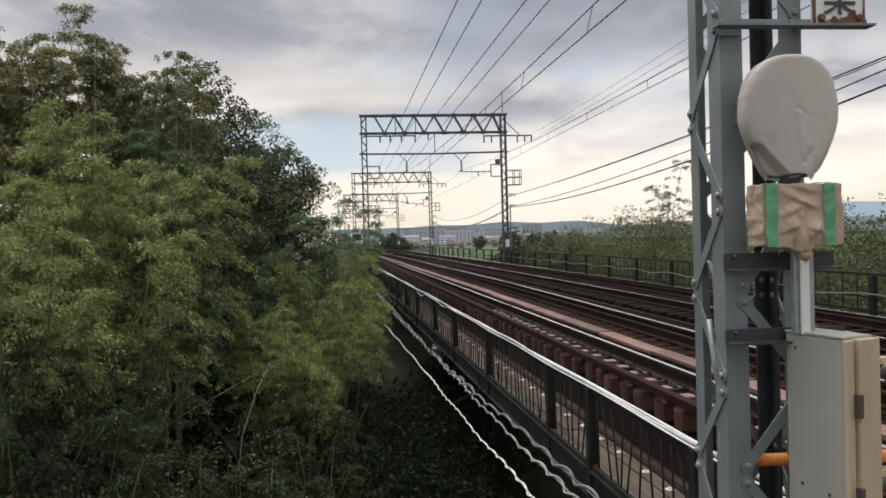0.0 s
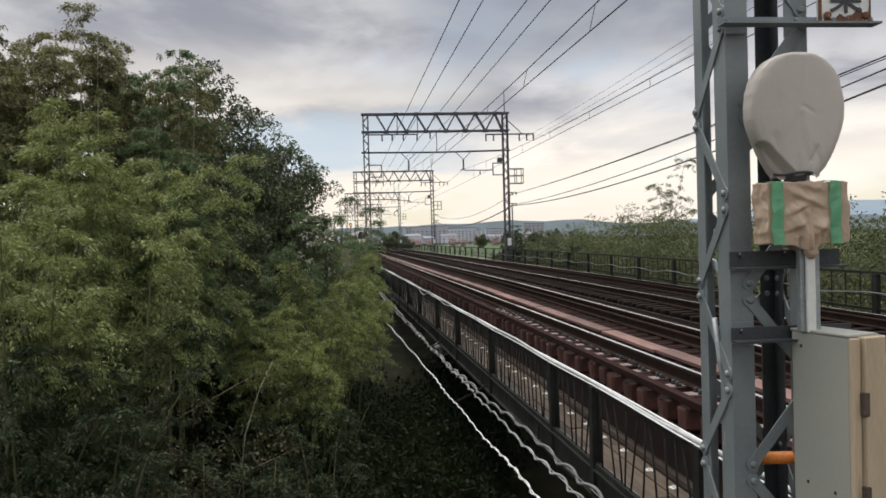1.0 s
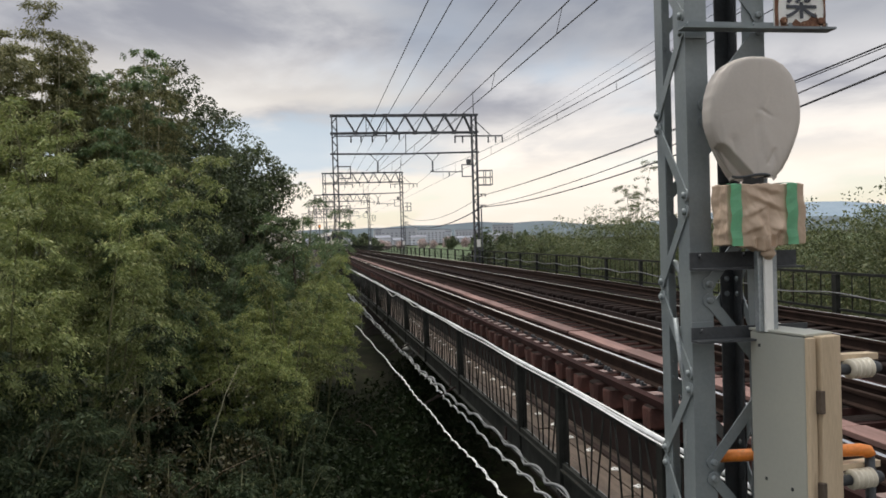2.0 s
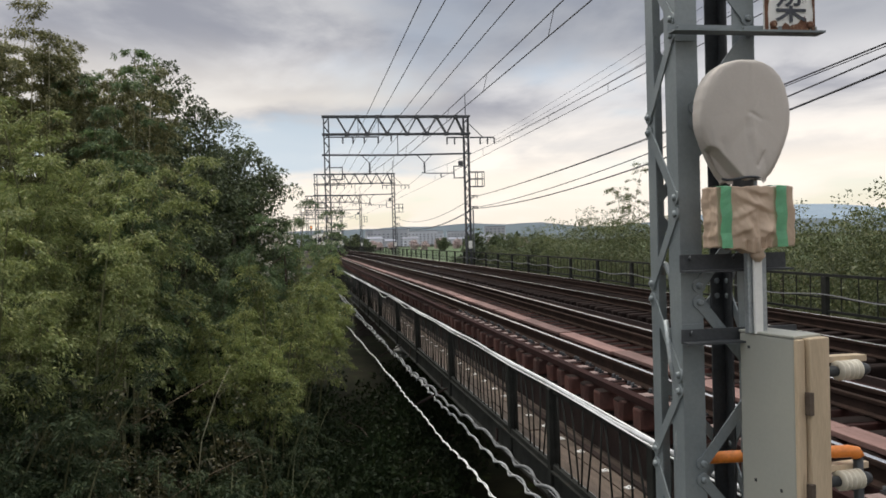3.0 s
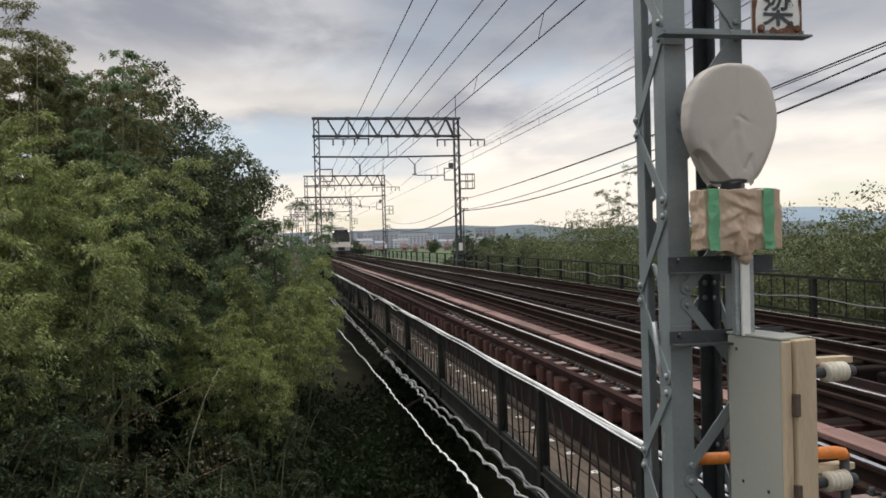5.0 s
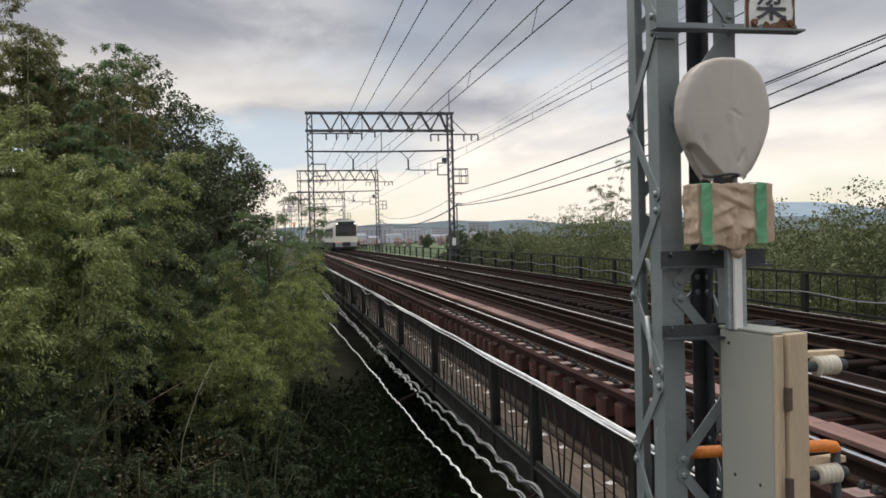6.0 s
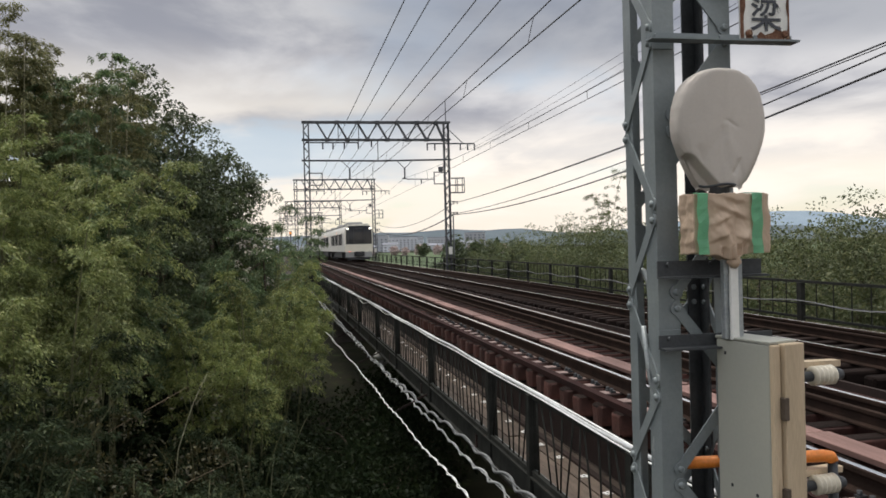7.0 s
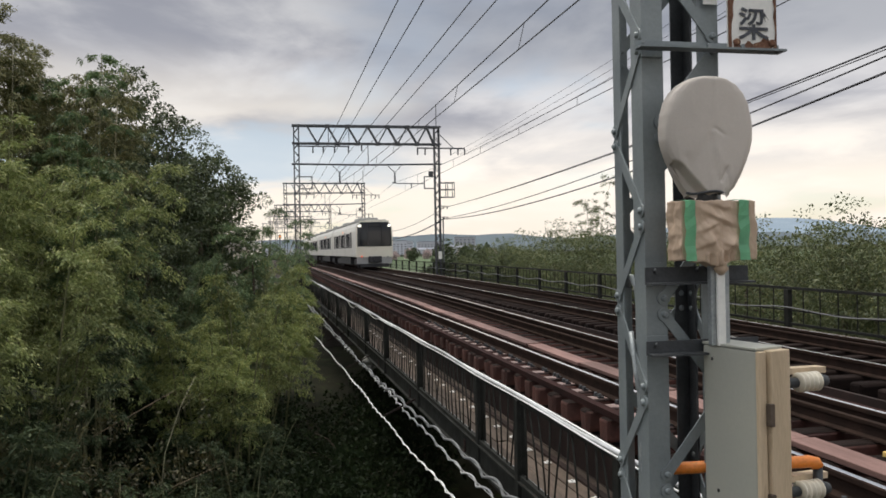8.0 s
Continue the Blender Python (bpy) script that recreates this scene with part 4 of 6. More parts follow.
    box(bm, (W - 0.62, -0.12, 6.75), (W - 0.28, 0.12, 7.1), bevel=0.05)
    part("switch_box", bm, "gantry", t)
    for z in (4.55, 3.75):
        bm = bmesh.new()
        bar(bm, (W, 0, z), (W + 0.75, 0, z), 0.05)
        bar(bm, (W, 0, z - 0.45), (W + 0.45, 0, z), 0.035)
        for x in (0.45, 0.72):
            insulator(bm, (W + x, 0, z), 0.2, 0.05, 2)
        part("side_arm", bm, "gantry", t)
    bm = bmesh.new()
    tube(bm, [(W, 0, H), (W, 0, H + 1.7)], 0.03, 6)
    part("spike", bm, "gantry", t)
    bm = bmesh.new()
    box(bm, (W - 0.05, -0.27, 0.7), (W + 0.22, -0.23, 1.25))
    part("plate", bm, "white", t, "small white plate")
    tube_bm = bmesh.new()
    tube(tube_bm, [(W + 0.35, -0.2, -4), (W + 0.35, -0.2, 3.5)], 0.05, 8)
    part("conduit", tube_bm, "gantry", t)
    return t


first = gantry()
first.matrix_basis = pose(0.50, 55, 0, 0, 0, 0)
for x, y, a in ((-0.6, 101, 1.0), (-2.65, 147, 2.0), (-5.0, 193, 3.0), (-8.2, 239, 3.8)):
    copy_thing(first, pose(x, y, 0, 0, 0, a))


def wires():
    def wire(name, pts, r, label, mat="wire", cat="overhead wire"):
        bm = bmesh.new()
        tube(bm, pts, r, 5)
        part(name, bm, mat, None, label, category=cat, group="overhead wires")

    def line(a, b, y0, y1, sag=0.0, n=24):
        a, b = Vector(a), Vector(b)
        out = []
        for i in range(n + 1):
            y = y0 + (y1 - y0) * i / n
            p = a + (b - a) * ((y - a.y) / (b.y - a.y))
            k = (y - b.y) * (y - a.y) / 400.0
            out.append(p + Vector((0, 0, sag * k)))
        return out

    for g, near in (((2.37, 55, 8.4), (2.9, 20.1, 8.0)), ((3.17, 55, 8.4), (3.57, 20, 8.0)), ((4.16, 55, 8.4), (4.84, 19.8, 8.0)), ((5.1, 55, 8.4), (5.5, 19.7, 8.0))):
        wire("feeder_wire", line(g, near, -12, 55), 0.016, "thick dark feeder wire slung between the portals")
        wire("feeder_wire", line(g, (g[0] - 1.1, 101, 8.4), 55, 101, 0.15), 0.014, "thick dark feeder wire slung between the portals")
        wire("feeder_wire", line((g[0] - 1.1, 101, 8.4), (g[0] - 3.15, 147, 8.4), 101, 147, 0.15), 0.014, "thick dark feeder wire slung between the portals")
    for m0, m1, c0, c1, r in (((3.47, 55, 6.3), (4.2, 11.95, 5.42), (3.47, 55, 5.3), (4.1, 10.35, 4.9), 0.012),
                              ((7.42, 55, 6.3), (7.17, 16.15, 5.16), (7.42, 55, 5.3), (7.17, 16.1, 4.94), 0.010)):
        a, b = line(m0, m1, -12, 55, 0.25), line(c0, c1, -12, 55)
        wire("messenger_wire", a, r, "dark messenger wire over the track")
        wire("contact_wire", b, r, "dark contact wire hung over the track")
        for y in np.arange(8, 54, 5.2):
            p = [Vector([float(np.interp(y, [v.y for v in ln], [v[i] for v in ln])) for i in range(3)]) for ln in (a, b)]
            if p[0].z > p[1].z:
                wire("dropper", p, 0.007, "thin dropper between messenger and contact wire")
        for k, (y0, y1, d0, d1) in enumerate(((55, 101, 0, -1.1), (101, 147, -1.1, -3.15))):
            wire("messenger_wire", line((m0[0] + d0, y0, 6.3), (m0[0] + d1, y1, 6.3), y0, y1, 0.4), 0.011, "dark messenger wire over the track")
            wire("contact_wire", line((m0[0] + d0, y0, 5.3), (m0[0] + d1, y1, 5.3), y0, y1), 0.011, "dark contact wire hung over the track")
    # cables carried on the far side
    for zs, r in (((5.12, 4.71, 4.43), 0.02), ((5.06, 4.67, 4.43), 0.012), ((4.93, 4.17, 3.65), 0.019), ((4.62, 3.81, 3.6), 0.026)):
        c = np.polyfit((12.8, 25.6, 55), zs, 2)
        wire("side_cable", [(11.3 - 0.3 * max(0, y - 25) / 30, y, float(np.polyval(c, y))) for y in np.linspace(0, 55, 30)], r, "heavy dark cable strung along the far side")
        wire("side_cable", line((11.0, 55, zs[2]), (9.7, 101, zs[2]), 55, 101, 0.8), r, "heavy dark cable strung along the far side")
    for z, x in ((8.3, 11.6), (8.3, 12.2), (8.3, 12.75)):
        wire("feeder_wire", line((x, 55, z), (x + 0.4, 20, z + 0.2), -5, 55, 0.2), 0.008, "thin feeder wire on the far arm")


wires()
# ---- the near signal post ----
SHRINK = 0.8
EYE = Vector((0, 0, EYE_Z))


def q(x, y, z):
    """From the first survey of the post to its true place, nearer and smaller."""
    return EYE + (Vector((x, y, z)) - EYE) * SHRINK


def scaled(bm):
    """Bring a mesh made in survey numbers to its place."""
    for v in bm.verts:
        v.co = q(*v.co)
    return bm


def post_assembly():
    X0, X1, Y0, Y1 = 2.045, 2.54, 4.20, 4.61
    t = thing("lattice_post", "grey-blue painted lattice steel post with bolted lacing beside the track", "post")
    for x, y, sx, sy in ((X0, Y0, 1, 1), (X1, Y0, -1, 1), (X0, Y1, 1, -1), (X1, Y1, -1, -1)):
        bm = bmesh.new()
        angle_iron(bm, (x, y, -6.2), (x, y, 6.5), 0.135 if y == Y0 else 0.095, sx, sy, 0.012)
        part("leg", scaled(bm), "pole" if y == Y0 or x == X0 else "dark_steel", t)

    def zigzag(pa, pb, z0, start, n):
        """Flat bars from leg line pa to leg line pb and back."""
        for i in range(n):
            z = z0 + i * 0.52
            a, b = (pa, pb) if (i + start) % 2 == 0 else (pb, pa)
            bm = bmesh.new()
            up = (1, 0, 0) if abs(pa[0] - pb[0]) < 0.02 else (0, 1, 0)
            bar(bm, (*a, z + 0.048), (*b, z + 0.472), 0.062, 0.010, up=up)
            ax = Vector((-1, 0, 0)) if up[0] else Vector((0, -1, 0))
            for p, zz in ((a, z + 0.048), (b, z + 0.472)):
                c = Vector((*p, zz))
                tube(bm, [c - ax * 0.005, c + ax * 0.007], 0.040, 14)
            part("lacing_bar", scaled(bm), "pole", t)
            for p, zz in ((a, z + 0.048), (b, z + 0.472)):
                bm = bmesh.new()
                ax = Vector((-1, 0, 0)) if up[0] else Vector((0, -1, 0))
                c = Vector((*p, zz))
                tube(bm, [c, c + ax * 0.016, c + ax * 0.026], [0.021, 0.021, 0.012], 8)
                part("rivet", scaled(bm), "pole", t)

    e = 0.055
    zigzag((X0 - 0.006, Y0 + 0.03), (X0 - 0.006, Y1 - 0.04), -2.11, 1, 14)
    zigzag((X0 + 0.108, Y0 - 0.006), (X1 - 0.045, Y0 - 0.006), -2.11, 0, 14)
    zigzag((X1 + 0.006, Y0 + e), (X1 + 0.006, Y1 - e), -2.11, 1, 14)
    zigzag((X0 + e, Y1 + 0.006), (X1 - e, Y1 + 0.006), -2.11, 1, 14)
    # gusset plates where the arms meet the legs
    for z in (2.55, 1.22, 0.79):
        bm = bmesh.new()
        box(bm, (X0 - 0.01, Y0 - 0.022, z - 0.07), (X0 + 0.12, Y0 - 0.013, z + 0.05))
        part("gusset", scaled(bm), "pole", t)
    # arms
    for x0, x1, z, h, mat, y in ((1.96, 2.885, 2.545, 0.045, "pole", 4.12), (1.99, 2.64, 1.235, 0.09, "dark_steel", 4.10), (1.99, 2.70, 0.81, 0.07, "dark_steel", 4.10)):
        bm = bmesh.new()
        box(bm, (x0, y - 0.01, z - h), (x1, y + 0.0, z + 0.01))
        box(bm, (x0, y - 0.09, z - h), (x1, y - 0.0101, z - h + 0.012))
        for bx in (x0 + 0.06, (x0 + x1) / 2, x1 - 0.25):
            tube(bm, [(bx, y - 0.012, z - 0.01), (bx, y - 0.035, z - 0.01)], 0.014, 6)
        part("arm", scaled(bm), mat, t, "dark angle-iron cross arm")
    # conduit climbing the far leg
    bm = bmesh.new()
    tube(bm, [(2.10, 4.56, 1.12), (2.065, 4.50, 1.185), (2.07, 4.45, 1.18), (2.09, 4.42, 1.11), (2.10, 4.42, 1.0), (2.105, 4.42, 0.79), (2.11, 4.42, 0.44), (2.10, 4.42, 0.1), (2.09, 4.42, -1.0)], 0.018, 10)
    part("conduit", scaled(bm), "galv", t, "pale bent cable conduit", smooth=True)
    for z in (0.74, 0.2):
        bm = bmesh.new()
        box(bm, (2.08, 4.385, z), (2.19, 4.455, z + 0.048))
        part("clamp", scaled(bm), "galv", t)
    bm = bmesh.new()
    tube(bm, [(2.02, 4.36, 0.85), (2.04, 4.33, 0.55), (2.075, 4.30, 0.3), (2.05, 4.31, 0.12), (2.09, 4.28, -0.3)], 0.016, 6)
    part("cable", scaled(bm), "galv", t)
    return t


def sign():
    t = thing("sign", "white enamel sign with rusty edges and a black character", "sign")
    bm = bmesh.new()
    box(bm, (2.545, 4.10, 2.525), (2.865, 4.112, 3.30), bevel=0.004)
    part("plate", scaled(bm), "white", t)
    rng = random.Random(5)
    for side in range(3):
        bm = bmesh.new()
        n = 16
        a, b = [], []
        for i in range(n + 1):
            k = i / n
            d = 0.009 + 0.06 * max(0.0, noise.noise((k * 4, side * 5.3, 7.1))) + 0.012 * abs(noise.noise((k * 6, side * 9.1, 2.2))) + (0.012 if rng.random() < 0.2 else 0)
            if side == 0:
                o, p = (2.546, 2.526 + 0.77 * k), (2.552 + d * 1.7, 2.526 + 0.77 * k)
            elif side == 1:
                o, p = (2.864, 2.526 + 0.77 * k), (2.864 - d, 2.526 + 0.77 * k)
            else:
                o, p = (2.58 + 0.25 * k, 2.526), (2.58 + 0.25 * k, 2.526 + d * 1.5)
            a.append(bm.verts.new((o[0], 4.0955, o[1])))
            b.append(bm.verts.new((p[0], 4.0955, p[1])))
        for i in range(n):
            bm.faces.new((a[i], a[i + 1], b[i + 1], b[i]))
        part("rust_edge", scaled(bm), "rust", t, "flaking rust along the plate's edge")

    for x in (2.60, 2.83):
        bm = bmesh.new()
        tube(bm, [(x, 4.099, 2.56), (x, 4.088, 2.56), (x, 4.082, 2.56)], [0.022, 0.022, 0.013], 10)
        part("bolt", scaled(bm), "rust", t, "rusty bolt head")

    def letter(ch, z):
        c = bpy.data.curves.new("character", "FONT")
        c.body, c.size, c.extrude, c.align_x, c.align_y = ch, 0.205, 0.0015, "CENTER", "CENTER"
        c.offset = 0.002
        o = bpy.data.objects.new("character", c)
        me = bpy.data.meshes.new_from_object(o)
        bpy.data.objects.remove(o)
        bm = bmesh.new()
        bm.from_mesh(me)
        bmesh.ops.transform(bm, matrix=pose(2.712, 4.094, z, 90, 0, 0), verts=bm.verts)
        part("character", scaled(bm), "ink", t)

    letter("\u6881", 2.655)
    bm = bmesh.new()
    for k, (x0, x1, z) in enumerate(((2.61, 2.65, 2.86), (2.67, 2.79, 2.855), (2.64, 2.78, 2.92), (2.62, 2.80, 3.0))):
        box(bm, (x0, 4.092, z - 0.012), (x1, 4.096, z + 0.012))
    part("bar", scaled(bm), "ink", t)
    t2 = thing("number_plate", "small pale plate with a dark bar on the post", "sign")
    bm = bmesh.new()
    box(bm, (2.43, 4.165, 2.80), (2.52, 4.172, 3.0))
    part("plate", scaled(bm), "white", t2)
    bm = bmesh.new()
    box(bm, (2.445, 4.161, 2.83), (2.505, 4.163, 2.84))
    part("bar", scaled(bm), "ink", t2)


def hooded_signal():
    """A round signal head under a tied vinyl hood, over a box wrapped in paper."""
    t = thing("covered_signal", "signal head tied under a pale grey vinyl hood", "signal")
    prof = [(2.318, 0.0), (2.315, 0.06), (2.300, 0.125), (2.272, 0.178), (2.23, 0.222), (2.17, 0.258), (2.10, 0.279), (2.03, 0.286), (1.96, 0.280), (1.90, 0.264),
            (1.84, 0.242), (1.79, 0.216), (1.75, 0.192), (1.715, 0.170), (1.69, 0.152), (1.672, 0.132), (1.660, 0.120), (1.645, 0.118)]
    zs = [2.318 - 0.673 * (k / 99) ** 1.15 for k in range(100)]
    pz, pr = [-z for z, r in prof], [r for z, r in prof]
    bm = bmesh.new()
    n, rings = 180, []

    def crease(x, z, ax, az, bx, bz, w, h):
        """Height of a sharp fold that runs from a to b."""
        dx, dz = bx - ax, bz - az
        k = min(max(((x - ax) * dx + (z - az) * dz) / (dx * dx + dz * dz), 0), 1)
        d = math.hypot(x - ax - k * dx, z - az - k * dz)
        return h * max(0, 1 - d / (w * 1.5)) ** 1.5 * (1 - 0.5 * k)

    for z in zs:
        r = float(np.interp(-z, pz, pr))
        low = min(max((1.95 - z) / 0.30, 0), 1)
        ring = []
        for k in range(n):
            a = 2 * math.pi * k / n
            ca, sa = math.cos(a), math.sin(a)
            px = math.copysign(abs(ca) ** 0.88, ca) * r * 0.955
            py = math.copysign(abs(sa) ** 0.36, sa) * 0.078 * (1 - (1 - min(1, r / 0.16)) ** 2) ** 0.5
            fold = 0.012 * low * math.sin(a * 5 + 1.3 + 2.2 * noise.noise((ca * 2, sa * 2, z * 3)))
            soft = 0.010 * noise.noise((ca * 2.1, sa * 2.1, z * 5.0)) + 0.006 * (0.5 - abs(noise.noise((px * 14, sa * 3, z * 9))))
            g = 1 + (fold + soft) / max(r, 0.08) * 0.8
            dent = 0.0
            if sa < 0:
                for f in ((0.0, 2.03, -0.02, 1.70, 0.035, 0.022), (0.0, 2.03, 0.10, 1.98, 0.02, 0.010), (0.0, 2.03, -0.10, 2.10, 0.03, -0.010), (-0.02, 1.95, -0.16, 1.78, 0.03, 0.016),
                          (0.02, 1.90, 0.13, 1.72, 0.03, -0.018), (-0.15, 1.86, -0.10, 1.68, 0.03, 0.035), (0.08, 1.78, 0.11, 1.67, 0.022, 0.028), (0.0, 2.03, 0.03, 2.28, 0.025, -0.006)):
                    dent += 0.2 * crease(px, z, *f)
                for f in ((0.02, 2.02, 0.055, 2.10, 0.012, -0.010), (0.02, 2.02, 0.075, 1.985, 0.010, 0.014), (0.015, 2.0, 0.04, 1.76, 0.016, -0.016), (-0.01, 1.98, 0.0, 1.78, 0.014, 0.012),
                          (-0.21, 2.00, -0.12, 2.02, 0.008, 0.003), (0.05, 1.72, 0.09, 1.80, 0.012, 0.020), (0.02, 2.30, 0.02, 2.10, 0.014, -0.003)):
                    dent += 0.5 * crease(px, z, *f)
                # a pocket where the cloth is tucked under, low on one side
                edge = (px + 0.155) * 0.76 + (z - 1.80) * 0.65
                dent += 0.075 * ease(0.008, -0.012, edge) * ease(1.845, 1.80, z)
            ring.append(bm.verts.new((2.325 + px * g, 3.99 + py * g + dent, z + 0.012 * low * math.sin(a * 4 + 0.8))))
        rings.append(ring)
    for a, b in zip(rings, rings[1:]):
        for k in range(n):
            bm.faces.new((a[k], a[(k + 1) % n], b[(k + 1) % n], b[k]))
    part("hood", scaled(bm), "cloth", t, "pale vinyl hood, puckered at the tie", smooth=True)
    bm = bmesh.new()
    tube(bm, [(2.325 + 0.112 * math.cos(a), 3.99 + 0.084 * math.sin(a), 1.662 + 0.006 * math.sin(a * 3)) for a in np.linspace(0, 2 * math.pi, 25)], 0.008, 6)
    part("tie_cord", scaled(bm), "dark_steel", t)
    bm = bmesh.new()
    tube(bm, [(2.325, 3.99, 1.58), (2.325, 3.99, 1.72)], 0.058, 14)
    part("neck", scaled(bm), "dark_steel", t)
    bm = bmesh.new()
    bar(bm, (2.33, 3.99, 2.05), (2.33, 4.22, 2.05), 0.08)
    part("bracket", scaled(bm), "dark_steel", t)

    t = thing("wrapped_box", "box wrapped in creased brown paper with two green tape bands", "box")
    bm = bmesh.new()
    nx, nz, ny = 64, 40, 18
    X0, X1, Z0, Z1, Y0, Y1 = 2.125, 2.580, 1.285, 1.61, 3.91, 4.06
    folds = ((0.50, 0.0, 0.34, 0.55, 0.022), (0.50, 0.0, 0.49, 0.62, 0.020), (0.52, 0.0, 0.70, 0.42, 0.022), (0.30, 0.82, 0.70, 0.58, 0.020), (0.28, 0.50, 0.50, 0.66, 0.018), (0.24, 0.22, 0.44, 0.36, 0.020), (0.56, 0.30, 0.74, 0.22, 0.018), (0.40, 0.95, 0.66, 0.86, 0.014))

    def crease(p):
        x, y, z = p
        k = 0.016 * noise.noise((x * 9, y * 9, z * 9)) + 0.009 * noise.noise((x * 24, y * 20, z * 12)) + 0.006 * abs(noise.noise((x * 40 + z * 20, y * 30, z * 22)))
        k += 0.013 * (0.45 - abs(noise.noise((x * 7 + z * 5, y * 4, z * 10 - x * 3)))) + 0.007 * (0.4 - abs(noise.noise((x * 17 - z * 9, y * 9, z * 13))))
        u = (x - X0) / (X1 - X0)
        band = 1 - 0.75 * (math.exp(-((u - 0.09) / 0.07) ** 2) + math.exp(-((u - 0.81) / 0.07) ** 2))
        d = Vector((x - 2.345, (y - 3.975) * 1.4, (z - 1.45) * 1.2)).normalized()
        p = Vector(p) + d * k * 1.15 * band
        sag = math.exp(-((u - 0.5) / 0.17) ** 2) * (1 if z < 1.3 else 0)
        p.z -= 0.032 * sag
        if y < Y0 + 0.01:
            w = (z - Z0) / (Z1 - Z0)
            for ax, az, bx, bz, hgt in folds:
                ex, ez = bx - ax, bz - az
                m = min(max(((u - ax) * ex + (w - az) * ez) / (ex * ex + ez * ez), 0), 1)
                side = (u - ax) * ez - (w - az) * ex
                d = math.hypot(u - ax - m * ex, w - az - m * ez)
                p.y -= hgt * max(0, 1 - d / (0.045 if side > 0 else 0.13)) * math.sin(math.pi * (0.12 + 0.8 * m))
        if z < 1.33 and 0.3 < u < 0.7:
            p.y += 0.01 * math.sin(u * 70)
        return p


    def grid(fn, na, nb):
        vs = [[bm.verts.new(crease(fn(i / na, j / nb))) for j in range(nb + 1)] for i in range(na + 1)]
        for i in range(na):
            for j in range(nb):
                bm.faces.new((vs[i][j], vs[i + 1][j], vs[i + 1][j + 1], vs[i][j + 1]))

    dx, dy, dz = X1 - X0, Y1 - Y0, Z1 - Z0
    grid(lambda a, b: (X0 + a * dx, Y0, Z0 + b * dz), nx, nz)
    grid(lambda a, b: (X0 + a * dx, Y1, Z0 + b * dz), nx, nz)
    grid(lambda a, b: (X0, Y0 + a * dy, Z0 + b * dz), ny, nz)
    grid(lambda a, b: (X1, Y0 + a * dy, Z0 + b * dz), ny, nz)
    grid(lambda a, b: (X0 + a * dx, Y0 + b * dy, Z1), nx, ny)
    grid(lambda a, b: (X0 + a * dx, Y0 + b * dy, Z0), nx, ny)
    bmesh.ops.remove_doubles(bm, verts=bm.verts, dist=0.0004)
    part("paper", scaled(bm), "paper", t, smooth=True)
    for u in (0.09, 0.81):
        bm = bmesh.new()
        xa = X0 + u * dx - 0.032
        path = [(Y0 - 0.020, Z0 - 0.005 + k * (dz + 0.01) / 8) for k in range(9)] + [(Y0 + k * dy / 4, Z1 + 0.013) for k in range(1, 5)]
        vs = []
        for i, (y, z) in enumerate(path):
            w = 0.004 * math.sin(i * 1.7 + u * 9)
            vs.append((bm.verts.new((xa + w, y - 0.004 * math.sin(i * 2.1), z)), bm.verts.new((xa + 0.064 + w * 0.5, y - 0.004 * math.cos(i * 1.3), z))))
        for a, b in zip(vs, vs[1:]):
            bm.faces.new((a[0], a[1], b[1], b[0]))
        bmesh.ops.solidify(bm, geom=list(bm.faces), thickness=0.003)
        part("tape", scaled(bm), "tape", t, "green tape band")
    bm = bmesh.new()
    tube(bm, [(2.365, 3.93, 1.272), (2.365, 3.93, 1.250), (2.365, 3.92, 1.232), (2.365, 3.93, 1.205)], [0.05, 0.034, 0.042, 0.02], 12)
    part("gathered_end", scaled(bm), "paper", t)

    t = thing("white_conduit", "white painted pipe with a grey backing channel under the wrapped box", "pipe")
    bm = bmesh.new()
    box(bm, (2.343, 3.925, 0.80), (2.392, 3.945, 1.25), bevel=0.004)
    part("pipe", scaled(bm), "white", t, smooth=False)
    bm = bmesh.new()
    box(bm, (2.318, 3.950, 0.80), (2.432, 3.99, 1.25), bevel=0.004)
    part("channel", scaled(bm), "galv", t)


